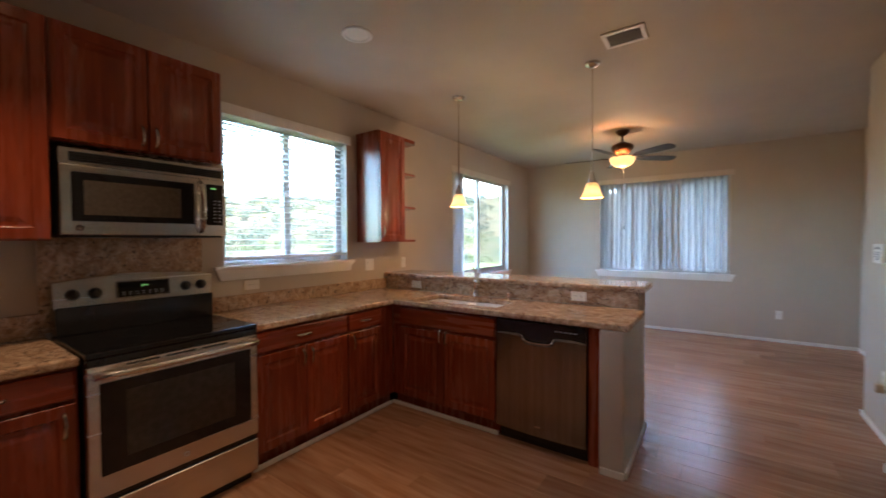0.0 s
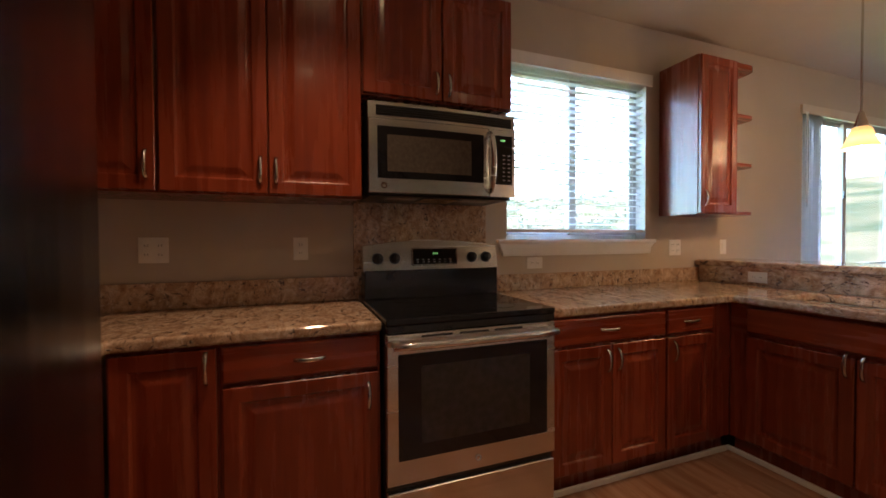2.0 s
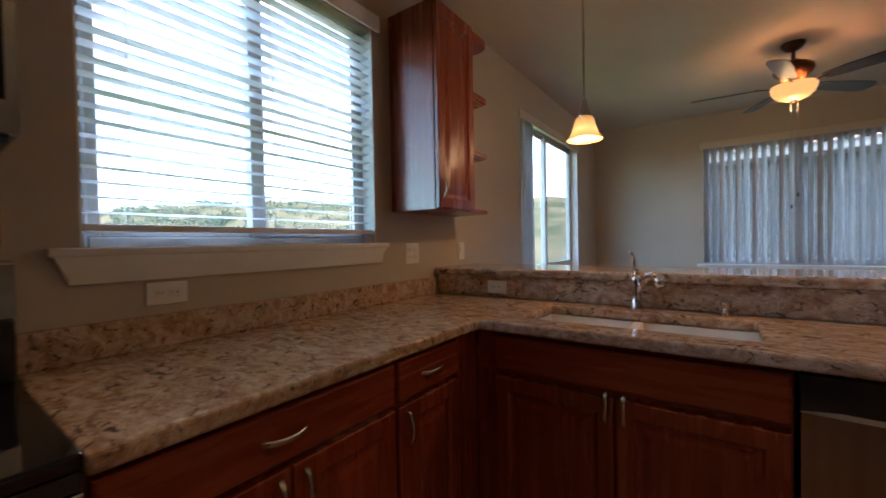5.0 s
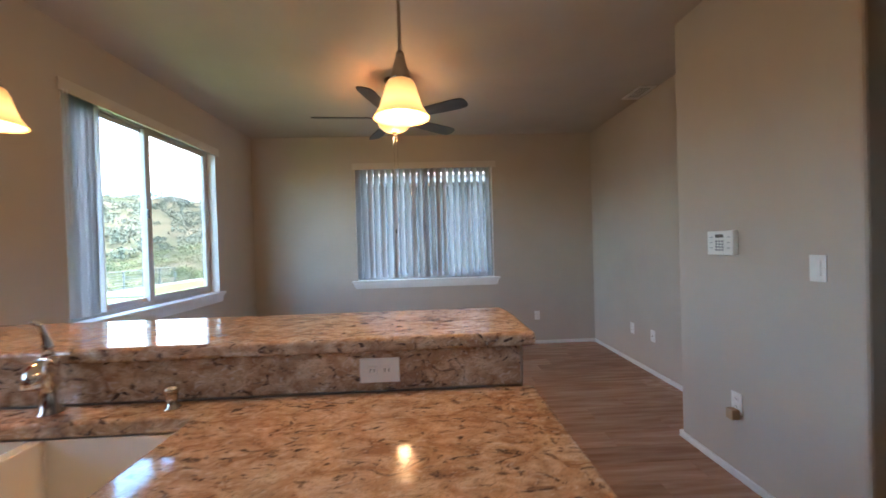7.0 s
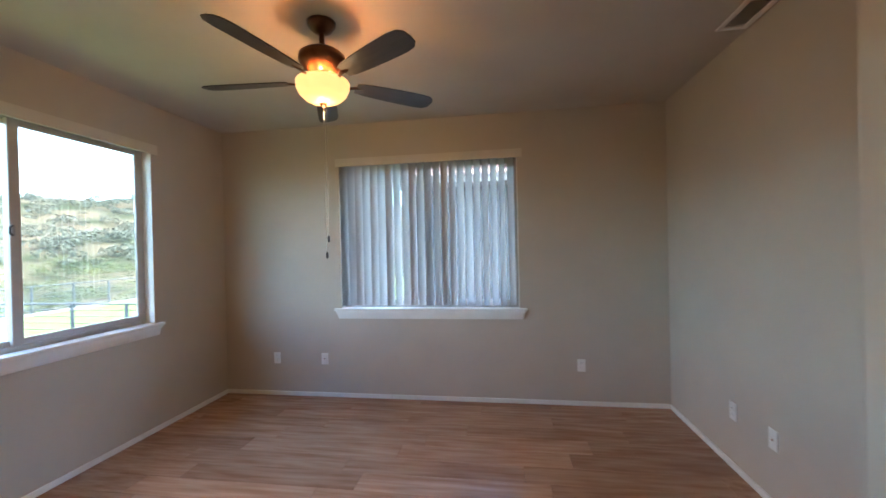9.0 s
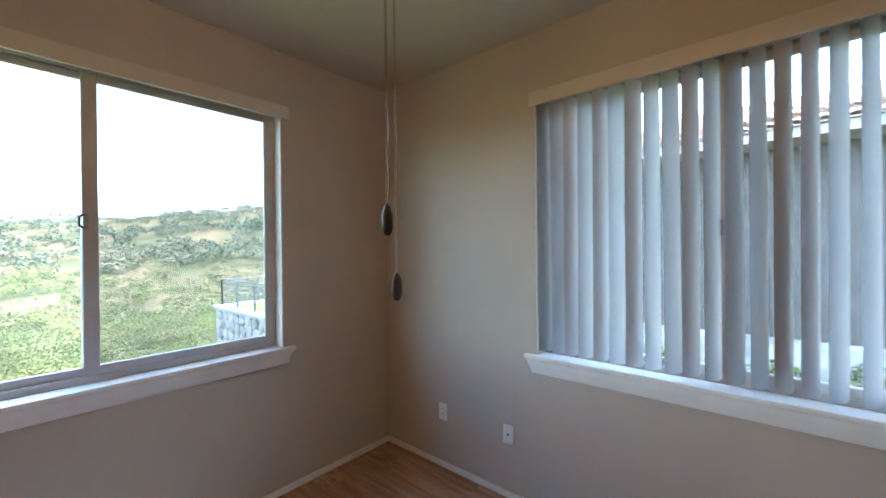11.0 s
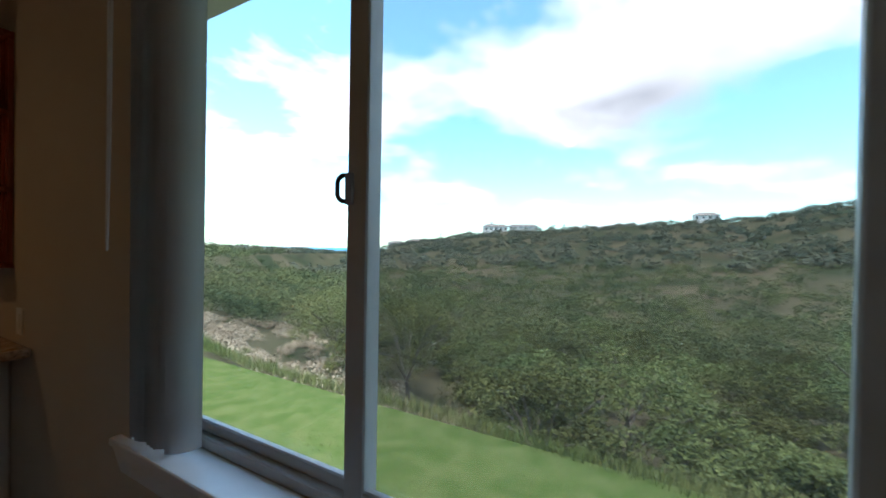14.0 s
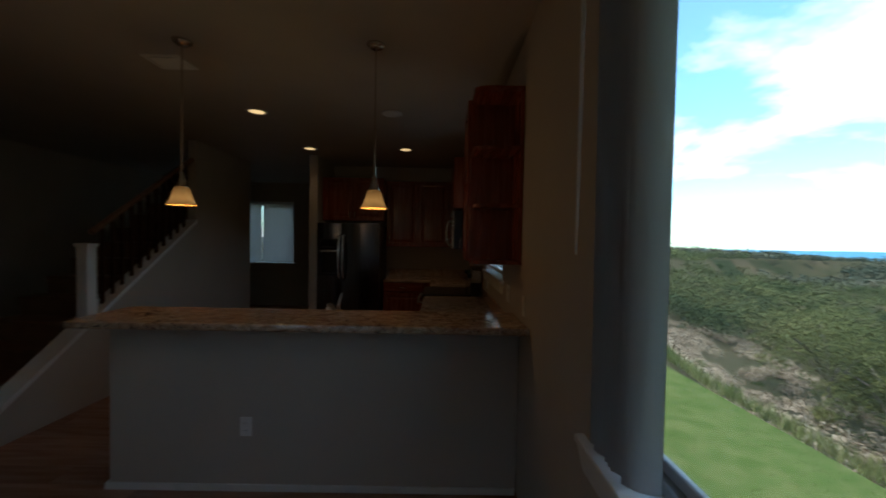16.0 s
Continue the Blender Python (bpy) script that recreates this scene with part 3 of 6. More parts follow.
def slider_window(name, m, w, h, label, latch_z=None, screen=False, apron=True, sill_over=0.07, sill_z=0.0, half=None):
    """A sliding window in its opening: local x along the wall, front at -y is the room side, wall face at y=0."""
    t = tagged(new(name), label, "window", "", "structure")
    t.matrix_basis = m
    part("window_frame", sash_frame(w, h, 0.035, 0.055), VINYL, t, shift=(0, 0.085, 0))
    half = half or w / 2
    near = part("sash", sash_frame(w - half + 0.005, h - 0.07, 0.042, 0.022), VINYL, t, "sliding sash", shift=(half - 0.035, 0.082, 0.035))
    far = part("sash", sash_frame(half - 0.012, h - 0.07, 0.036, 0.022), VINYL, t, "fixed sash", shift=(0.035, 0.108, 0.035))
    part("meeting_stile", bm_box(half - 0.036, half + 0.024, 0.080, 0.131, 0.034, h - 0.034, 0.004, 1), VINYL, t, "upright bar where the sashes meet")
    for px, pw, py in ((half + 0.005, w - half - 0.066, 0.092), (0.071, half - 0.066, 0.118)):
        p = part("pane", bm_box(px, px + pw, py, py + 0.004, 0.07, h - 0.07), PANE, t, "clear glass pane")
        p.visible_shadow = False
    if screen:
        p = part("insect_screen", bm_box(half - 0.0, w - 0.036, 0.135, 0.137, 0.036, h - 0.036), SCREEN, t, "fine dark insect screen")
        p.visible_shadow = False
    if latch_z is not None:
        l = part("latch", bm_box(half - 0.034, half - 0.014, 0.070, 0.082, latch_z - 0.036, latch_z + 0.036, 0.004, 2), GREY_PLASTIC, t, "small window latch")
        z0, z1, xo = latch_z - 0.029, latch_z + 0.029, half - 0.047
        loop = [(half - 0.03, 0.068, z1), (xo + 0.014, 0.064, z1), (xo + 0.004, 0.063, z1 - 0.006), (xo, 0.062, z1 - 0.014), (xo, 0.062, z0 + 0.014), (xo + 0.004, 0.063, z0 + 0.006), (xo + 0.014, 0.064, z0), (half - 0.03, 0.068, z0)]
        part("latch_grip", bm_tube(loop, 0.0055, 8), BLACK_PLASTIC, l, "looped grip", smooth=True)
    if sill_over is not None:
        part("window_sill", bm_box(-sill_over, w + sill_over, -0.032, 0.085, sill_z - 0.022, sill_z + 0.003, 0.008, 3), WHITE, t, "white painted sill")
        if apron:
            bm = bmesh.new()
            prof = [(-0.0, -0.022), (-0.026, -0.022), (-0.024, -0.05), (-0.018, -0.085), (-0.014, -0.10), (0.0, -0.10)]
            a = [bm.verts.new((-sill_over + 0.012, y, sill_z + z)) for y, z in prof]
            b = [bm.verts.new((w + sill_over - 0.012 - (0.03 if z < -0.03 else 0), y, sill_z + z)) for y, z in prof]
            for v, (y, z) in zip(a, prof):
                v.co.x += 0.03 if z < -0.03 else 0
            for k in range(len(prof)):
                j = (k + 1) % len(prof)
                bm.faces.new((a[k], a[j], b[j], b[k]))
            bm.faces.new(a); bm.faces.new(b[::-1])
            part("apron", bm, WHITE, t, "white moulded apron under the sill")
    # jamb linings in the thickness of the wall
    for x0, x1, z0, z1 in ((0.0, 0.006, 0.004, h), (w - 0.006, w, 0.004, h), (0.006, w - 0.006, h - 0.006, h)):
        part("jamb_lining", bm_box(x0, x1, 0.001, 0.085, z0, z1), WHITE, t)
    return t


# pose of a window seen from the room: west wall rz=90 makes local +y point to -x
ww = slider_window("window_1", pose(0, WWIN[0], WWIN[2], 0, 0, 90), WWIN[1] - WWIN[0], WWIN[3] - WWIN[2],
                   "white sliding window overlooking a green valley", latch_z=0.75, screen=True, half=0.845)
nw = slider_window("window_2", pose(NWIN[0], NORTH, NWIN[2], 0, 0, 0), NWIN[1] - NWIN[0], NWIN[3] - NWIN[2],
                   "white sliding window behind vertical blinds", latch_z=0.7)
kw = slider_window("window_3", pose(0, KWIN[0], KWIN[2], 0, 0, 90), KWIN[1] - KWIN[0], KWIN[3] - KWIN[2],
                   "white kitchen window behind horizontal blinds", sill_z=-0.0)
sw = slider_window("window_4", pose(SWIN[1], ROOM_S, SWIN[2], 0, 0, 180), SWIN[1] - SWIN[0], SWIN[3] - SWIN[2],
                   "white entry window with pale shades", apron=False)


def vertical_slat_bm(length, width=0.089, bow=0.015):
    bm = bmesh.new()
    n = 6
    rows = []
    for z in (0.0, -length):
        rows.append([bm.verts.new((width * (k / n - 0.5), -bow * (1 - (2 * k / n - 1) ** 2), z)) for k in range(n + 1)])
    for k in range(n):
        bm.faces.new((rows[0][k], rows[0][k + 1], rows[1][k + 1], rows[1][k]))
    g = bmesh.ops.solidify(bm, geom=bm.faces[:], thickness=0.0012)
    return bm


def vertical_blind(name, m, w, drop, slats, label, inset):
    """Head valance and hanging slats; slats: (x, turn in degrees)."""
    t = thing(name, m, label, "window blind")
    part("valance", bm_box(-0.03, w + 0.045, -0.018, -0.001, -0.030, 0.050, 0.003), VALANCE, t, "flat cream valance")
    part("head_rail", bm_box(0.01, w - 0.01, inset - 0.016, inset + 0.016, -0.02, 0.008, 0.003), GREY_PLASTIC, t)
    base = vertical_slat_bm(drop)
    bmesh.ops.recalc_face_normals(base, faces=base.faces)
    me = bpy.data.meshes.new("slat")
    base.to_mesh(me); base.free()
    me.polygons.foreach_set("use_smooth", [True] * len(me.polygons))
    me.materials.append(VSLAT)
    for x, turn in slats:
        o = new("slat", me)
        o.parent = t
        o.matrix_basis = pose(x, inset, -0.02, random.uniform(-0.25, 0.25), random.uniform(-0.25, 0.25), turn)
    return t


random.seed(3)
n_slats = 22
nx = NWIN[1] - NWIN[0]
vertical_blind("vertical_blind", pose(NWIN[0], NORTH, 2.35), nx, 1.41,
               [(0.035 + k * (nx - 0.10) / (n_slats - 1), 48 + random.uniform(-3, 3)) for k in range(n_slats)],
               "pale vertical blind with tilted slats across the window", 0.04)
wx = WWIN[1] - WWIN[0]
vertical_blind("vertical_blind", pose(0, WWIN[0], 2.36, 0, 0, 90), wx, 1.40,
               [(0.05 + 0.020 * k + random.uniform(-0.003, 0.003), 66 + random.uniform(-6, 6)) for k in range(10)] + [(0.273, 58)],
               "pale vertical blind drawn aside into a stack", 0.017)
cord = thing("blind_cord", pose(0.05, 4.283, 2.33), "white looped cord hanging from the blind", "cord")
part("loop", bm_tube([(0, 0.012, 0), (0.004, 0.014, -0.5), (0.006, 0.009, -0.75), (0.004, 0.0, -0.83), (0.002, -0.008, -0.75), (0, -0.012, -0.5), (0, -0.012, 0)], 0.0034, 6), WHITE, cord)


def horizontal_blind(name, m, w, drop, label):
    t = thing(name, m, label, "window blind")
    part("valance", bm_box(-0.03, w + 0.03, -0.03, -0.012, -0.055, 0.025, 0.004), WHITE, t, "white blind valance")
    part("head_rail", bm_box(0.006, w - 0.006, 0.004, 0.060, -0.048, 0.0, 0.003), WHITE, t, "white steel head rail")
    bm = bmesh.new()
    n = 5
    rows = [[bm.verts.new((x, 0.050 * (k / n - 0.5), 0.0035 * (1 - (2 * k / n - 1) ** 2))) for k in range(n + 1)] for x in (0.012, w - 0.012)]
    for k in range(n):
        bm.faces.new((rows[0][k], rows[0][k + 1], rows[1][k + 1], rows[1][k]))
    bmesh.ops.solidify(bm, geom=bm.faces[:], thickness=0.0028)
    bmesh.ops.recalc_face_normals(bm, faces=bm.faces)
    me = bpy.data.meshes.new("slat"); bm.to_mesh(me); bm.free(); me.materials.append(HSLAT)
    count = int((drop - 0.10) / 0.0445)
    for k in range(count):
        o = new("slat", me)
        o.parent = t
        o.matrix_basis = pose(0, 0.032, -0.065 - 0.0445 * k, -3 + random.uniform(-0.4, 0.4), random.uniform(-0.04, 0.04), 0)
    zb = -0.065 - 0.0445 * count
    part("bottom_rail", bm_box(0.01, w - 0.01, 0.008, 0.058, zb - 0.012, zb + 0.010, 0.004), WHITE, t, "white bottom rail")
    for x in (0.12, w * 0.5 + 0.02, w - 0.12):
        for y in (0.006, 0.058):
            part("ladder_cord", bm_tube([(x, y, -0.03), (x, y, zb)], 0.0013, 5), WHITE, t)
    return t


horizontal_blind("horizontal_blind", pose(0, KWIN[0], KWIN[3] - 0.005, 0, 0, 90), KWIN[1] - KWIN[0], KWIN[3] - KWIN[2] - 0.02,
                 "white horizontal slat blind lowered over the kitchen window")
shade = thing("roller_shade", pose(SWIN[1], ROOM_S, SWIN[3], 0, 0, 180), "pair of pale roller shades pulled down", "window blind")
for a, b in ((0.02, 0.60), (0.618, 1.28)):
    part("shade_cloth", bm_box(a, b, -0.012, -0.010, -1.32, -0.03), SHADE_CLOTH, shade, "pale translucent cloth")
part("roller", bm_box(0.0, 1.30, -0.05, -0.014, -0.03, 0.02, 0.008), WHITE, shade)


# ---------------------------------------------------------------- stairs behind the kitchen passage
STAIR_X0, STAIR_X1, FOOT = 3.66, 4.66, 2.75
RISE, RUN, STEPS = 0.18, 0.275, 13
stairs = thing("staircase", pose(0, 0, 0), "enclosed staircase with risers darkened for shade, beside a white capped wall", "stairs")
for k in range(STEPS):
    y1 = FOOT - RUN * k
    # risers take the dark tread wood, putting the stairwell's gloom into their colour
    part("riser", bm_box(STAIR_X0 + 0.06, STAIR_X1, y1 - RUN, y1, 0 if k == 0 else RISE * k - 0.02, RISE * (k + 1) - 0.031), CARPET, stairs)
    part("tread", bm_box(STAIR_X0 + 0.06, STAIR_X1, y1 - RUN, y1 + 0.025, RISE * (k + 1) - 0.03, RISE * (k + 1), 0.006), CARPET, stairs)
bm = bmesh.new()
ya, yb = FOOT + 0.02, -0.85
top = lambda y: 0.10 + (FOOT - y) * RISE / RUN + 0.16
pts = [(ya, 0), (ya, top(ya)), (0.55, top(0.55)), (0.55, CEILING - 0.001), (yb, CEILING - 0.001), (yb, 0)]
fa = [bm.verts.new((STAIR_X0 - 0.05, y, z)) for y, z in pts]
fb = [bm.verts.new((STAIR_X0 + 0.055, y, z)) for y, z in pts]
for k in range(len(pts)):
    j = (k + 1) % len(pts)
    bm.faces.new((fa[k], fa[j], fb[j], fb[k]))
bm.faces.new(fa); bm.faces.new(fb[::-1])
setting("wall_stair", bm, PAINT, "cream stair wall stepping up to the ceiling")
bm = bmesh.new()
q = [bm.verts.new((x, y, top(y) + dz)) for y in (ya + 0.01, 0.56) for x in (STAIR_X0 - 0.075, STAIR_X0 + 0.08) for dz in (0.002, 0.045)]
for f in ((0, 1, 3, 2), (4, 6, 7, 5), (0, 4, 5, 1), (2, 3, 7, 6), (1, 5, 7, 3), (0, 2, 6, 4)):
    bm.faces.new([q[i] for i in f])
setting("trim", bm, WHITE, "white sloping cap on the stair wall")
rail = thing("stair_railing", pose(0, 0, 0), "stair railing with a white newel and dark balusters", "railing")
ny = 2.02
bm = bm_box(STAIR_X0 - 0.05, STAIR_X0 + 0.05, ny - 0.05, ny + 0.05, top(ny) + 0.03, 1.42, 0.004)
bm_box(STAIR_X0 - 0.062, STAIR_X0 + 0.062, ny - 0.062, ny + 0.062, 1.42, 1.45, 0.006, 2, bm)
part("newel_post", bm, WHITE, rail, "square white newel post")
for k in range(11):
    y = 1.86 - 0.115 * k
    part("baluster", bm_box(STAIR_X0 - 0.012, STAIR_X0 + 0.012, y - 0.012, y + 0.012, top(y) + 0.02, top(y) + 0.79), BRONZE, rail)
part("handrail", bm_tube([(STAIR_X0, 1.97, top(1.97) + 0.78), (STAIR_X0, 0.56, top(0.56) + 0.80)], 0.03, 10), CARPET, rail, "dark wooden handrail")


# ---------------------------------------------------------------- kitchen cabinets
DOOR_RINGS = ((0.0, 0.0), (0.0, 0.018), (0.003, 0.021), (0.052, 0.021), (0.056, 0.0185), (0.060, 0.013), (0.070, 0.0115), (0.078, 0.0125), (0.098, 0.0185), (0.104, 0.0195))
DRAWER_RINGS = ((0.0, 0.0), (0.0, 0.016), (0.004, 0.021), (0.008, 0.0225))


def pull_bm(length, upright):
    """Slender arched strap handle, standing off the front by 2.6 cm."""
    bm = bmesh.new()
    n = 10
    rings = []
    for k in range(n + 1):
        s = k / n
        u = (s - 0.5) * length
        off = 0.026 * math.sin(math.pi * min(1, max(0, s))) ** 0.55 if 0 < k < n else 0.0
        hw, ht = 0.0065, 0.0026
        a, b = (u, -off)
        q = []
        for dw, dt in ((-hw, -ht), (hw, -ht), (hw, ht), (-hw, ht)):
            q.append(bm.verts.new((dw, b + dt, a) if upright else (a, b + dt, dw)))
        rings.append(q)
    for a, b in zip(rings, rings[1:]):
        for j in range(4):
            bm.faces.new((a[j], a[(j + 1) % 4], b[(j + 1) % 4], b[j]))
    bm.faces.new(rings[0]); bm.faces.new(rings[-1][::-1])
    return bm


def cabinet(name, m, w, d, z0, z1, fronts, label, toe=0.0, top_rail=0.0, group=""):
    """Local x along the front, front plane at y=0 looking to -y. fronts: (kind, u0, u1, v0, v1, (way, u, v) or None)."""
    t = thing(name, m, label, "cabinet", group)
    bm = bm_box(0.0005, w - 0.0005, 0.0, d, z0 + toe, z1, 0.0015, 1)
    if toe:
        bm_box(0.0005, w - 0.0005, 0.045, d, z0, z0 + toe, 0, 1, bm)
    part("body", bm, CHERRY, t)
    for kind, u0, u1, v0, v1, pull in fronts:
        g = 0.0018
        if kind == "door":
            f = part("door", bm_panel(u1 - u0 - 2 * g, v1 - v0 - 2 * g, DOOR_RINGS), CHERRY, t, "raised-panel cherry door")
        else:
            f = part("drawer_front", bm_panel(u1 - u0 - 2 * g, v1 - v0 - 2 * g, DRAWER_RINGS), CHERRY_H, t, "plain cherry drawer front")
        f.matrix_basis = pose(u0 + g, -0.001, v0 + g)
        if pull:
            way, u, v = pull
            h = part("handle", pull_bm(0.115, way == "v"), NICKEL, f, "arched brushed nickel handle", smooth=True)
            h.matrix_basis = pose(u - u0 - g, -0.0215, v - v0 - g)
    return t


FACE = 0.625      # front plane of the base cabinets from the wall
DEEP = FACE - 0.004


def west_run(y, front=FACE):
    return pose(front, y, 0, 0, 0, 90)


BASE_TOP = 0.866
B = "base cabinets"
cabinet("base_cabinet", west_run(-0.455, 0.598), 0.32, 0.594, 0, BASE_TOP, [("door", 0.01, 0.315, 0.115, 0.855, ("v", 0.285, 0.79))],
        "narrow cherry base cabinet in the corner", 0.10, group=B)
cabinet("base_cabinet", west_run(-0.135, 0.598), 0.565, 0.594, 0, BASE_TOP,
        [("drawer", 0.01, 0.555, 0.725, 0.855, ("h", 0.30, 0.79)), ("door", 0.01, 0.555, 0.115, 0.712, ("v", 0.515, 0.62))],
        "cherry base cabinet with one drawer beside the range", 0.10, group=B)
cabinet("base_cabinet", west_run(1.204), 0.722, DEEP, 0, BASE_TOP,
        [("drawer", 0.008, 0.716, 0.725, 0.855, ("h", 0.345, 0.79)), ("door", 0.008, 0.361, 0.115, 0.712, ("v", 0.33, 0.635)), ("door", 0.363, 0.716, 0.115, 0.712, ("v", 0.395, 0.635))],
        "cherry base cabinet with two doors and a drawer", 0.10, group=B)
cabinet("base_cabinet", west_run(1.928), 0.514, DEEP, 0, BASE_TOP,
        [("drawer", 0.004, 0.345, 0.725, 0.855, ("h", 0.175, 0.79)), ("door", 0.004, 0.345, 0.115, 0.712, ("v", 0.045, 0.635))],
        "narrow cherry base cabinet with drawer and filler", 0.10, group=B)
PEN = 2.442
cabinet("sink_cabinet", pose(FACE + 0.001, PEN, 0), 0.993, 3.028 - PEN, 0, 0.70,
        [("door", 0.095, 0.541, 0.115, 0.69, ("v", 0.515, 0.655)), ("door", 0.544, 0.988, 0.115, 0.69, ("v", 0.572, 0.655))],
        "cherry sink cabinet with two doors", 0.10, group=B)
fp = thing("false_drawer_front", pose(FACE + 0.001, PEN, 0), "cherry panel under the counter at the sink", "cabinet")
part("panel", bm_box(0.0, 0.993, 0.0, 0.02, 0.7005, BASE_TOP), CHERRY_H, fp)
o = part("drawer_front", bm_panel(0.89, 0.135, DRAWER_RINGS), CHERRY_H, fp)
o.matrix_basis = pose(0.097, -0.001, 0.715)
cabinet("end_panel", pose(2.252, PEN, 0), 0.069, 0.58, 0, BASE_TOP, [], "cherry end panel beside the dishwasher", group="")
cabinet("base_cabinet", pose(1.37, -0.455, 0, 0, 0, 180), 0.74, 0.62, 0, BASE_TOP,
        [("drawer", 0.01, 0.60, 0.725, 0.855, ("h", 0.3, 0.79)), ("door", 0.01, 0.60, 0.115, 0.712, ("v", 0.06, 0.62))],
        "cherry base cabinet beside the refrigerator", 0.10, group=B)

U = "wall cabinets"
UF = 0.332


def upper_run(y):
    return pose(UF, y, 0, 0, 0, 90)


cabinet("wall_cabinet", upper_run(-1.076), 0.70, UF - 0.003, 1.415, 2.46, [("door", 0.36, 0.695, 1.42, 2.455, ("v", 0.665, 1.52))],
        "tall cherry corner wall cabinet", group=U)
cabinet("wall_cabinet", upper_run(-0.375), 0.78, UF - 0.003, 1.415, 2.46,
        [("door", 0.003, 0.388, 1.42, 2.455, ("v", 0.360, 1.52)), ("door", 0.391, 0.777, 1.42, 2.455, ("v", 0.420, 1.52))],
        "tall cherry wall cabinet with two raised-panel doors", group=U)
cabinet("wall_cabinet", upper_run(0.407), 0.772, UF - 0.003, 1.893, 2.46,
        [("door", 0.003, 0.385, 1.898, 2.455, ("v", 0.355, 1.98)), ("door", 0.388, 0.769, 1.898, 2.455, ("v", 0.418, 1.98))],
        "short cherry wall cabinet over the microwave", group=U)
cabinet("wall_cabinet", pose(1.375, SOUTH + UF, 0, 0, 0, 180), 1.02, UF - 0.003, 1.415, 2.46,
        [("door", 0.003, 0.508, 1.42, 2.455, ("v", 0.05, 1.52)), ("door", 0.511, 1.0, 1.42, 2.455, ("v", 0.95, 1.52))],
        "tall cherry wall cabinet beside the refrigerator", group=U)
cabinet("wall_cabinet", pose(2.309, -0.45, 0, 0, 0, 180), 0.932, 0.625, 1.80, 2.46,
        [("door", 0.003, 0.465, 1.805, 2.455, ("v", 0.43, 1.89)), ("door", 0.468, 0.929, 1.805, 2.455, ("v", 0.50, 1.89))],
        "cherry cabinet above the refrigerator", group=U)
hang = cabinet("wall_cabinet", pose(0.298, 2.612, 0, 0, 0, 90), 0.36, 0.296, 1.395, 2.45,
               [("door", 0.004, 0.356, 1.40, 2.445, ("v", 0.035, 1.50))],
               "single cherry wall cabinet with curved open end shelves", group=U)
for z in (1.395, 1.735, 2.075, 2.415):
    bm = bmesh.new()
    R, E = 0.235, 0.275
    loop = [(0.3605, 0.296)] + [(0.3605 + 0.0, 0.0)] + [(0.3605 + R * math.sin(a) ** 0.22, E * (1 - math.cos(a) ** 0.35)) for a in [math.pi / 2 * k / 10 for k in range(1, 10)]] + [(0.3605 + R, 0.296)]
    lo = [bm.verts.new((x, y, z)) for x, y in loop]
    hi = [bm.verts.new((x, y, z + 0.022 + (0.012 if z > 2.4 else 0))) for x, y in loop]
    for k in range(len(loop)):
        j = (k + 1) % len(loop)
        bm.faces.new((lo[k], lo[j], hi[j], hi[k]))
    bm.faces.new(lo); bm.faces.new(hi[::-1])
    part("end_shelf", bm, CHERRY_H, hang, "quarter-round open shelf")
part("back_board", bm_box(0.3605, 0.595, 0.278, 0.2955, 1.417, 2.4148), CHERRY, hang)

# white quarter round along the toe kicks
for x0, x1, y0, y1 in ((0.575, 0.59, -0.455, 0.425), (0.60, 0.615, 1.21, 2.442), (0.60, 1.62, 2.442, 2.457 + 0.0)):
    setting("trim", bm_box(x0, x1 + 0.0, y0 + (0.0 if x1 < 1 else 0.012), y1 + (0.0 if x1 < 1 else 0.012), 0.0, 0.03, 0.005), WHITE, "white quarter-round at the toe kick")


# ---------------------------------------------------------------- stone tops
def slab(cells_x, cells_y, inside, z0, z1):
    bm = bmesh.new()
    cache = {}

    def v(i, j, z):
        if (i, j, z) not in cache:
            cache[i, j, z] = bm.verts.new((cells_x[i], cells_y[j], z))
        return cache[i, j, z]
    keep = {(i, j) for i in range(len(cells_x) - 1) for j in range(len(cells_y) - 1)
            if inside((cells_x[i] + cells_x[i + 1]) / 2, (cells_y[j] + cells_y[j + 1]) / 2)}
    for i, j in keep:
        for z in (z0, z1):
            bm.faces.new((v(i, j, z), v(i + 1, j, z), v(i + 1, j + 1, z), v(i, j + 1, z)))
        for di, dj, a, b in ((-1, 0, (i, j), (i, j + 1)), (1, 0, (i + 1, j), (i + 1, j + 1)), (0, -1, (i, j), (i + 1, j)), (0, 1, (i, j + 1), (i + 1, j + 1))):
            if (i + di, j + dj) not in keep:
                bm.faces.new((v(*a, z0), v(*b, z0), v(*b, z1), v(*a, z1)))
    bmesh.ops.dissolve_limit(bm, angle_limit=0.01, verts=bm.verts, edges=bm.edges)
    return bm


EDGE = 0.665
SINK = (0.79, 1.565, 2.535, 2.885)
cnt = part("countertop", slab([0.002, EDGE, SINK[0], SINK[1], 2.488], [1.202, 2.402, SINK[2], SINK[3], 3.006],
                              lambda x, y: (x < EDGE or y > 2.402) and not (SINK[0] < x < SINK[1] and SINK[2] < y < SINK[3]), 0.868, 0.910), STONE)
soften(cnt, 0.011)
tagged(cnt, "polished tan speckled stone countertop round the sink", "countertop")
cnt2 = part("countertop", slab([0.002, 0.635, 1.372], [SOUTH + 0.002, -0.435, 0.432], lambda x, y: x < 0.635 or y < -0.435, 0.868, 0.910), STONE)
soften(cnt2, 0.011)
tagged(cnt2, "polished tan speckled stone countertop in the corner", "countertop")


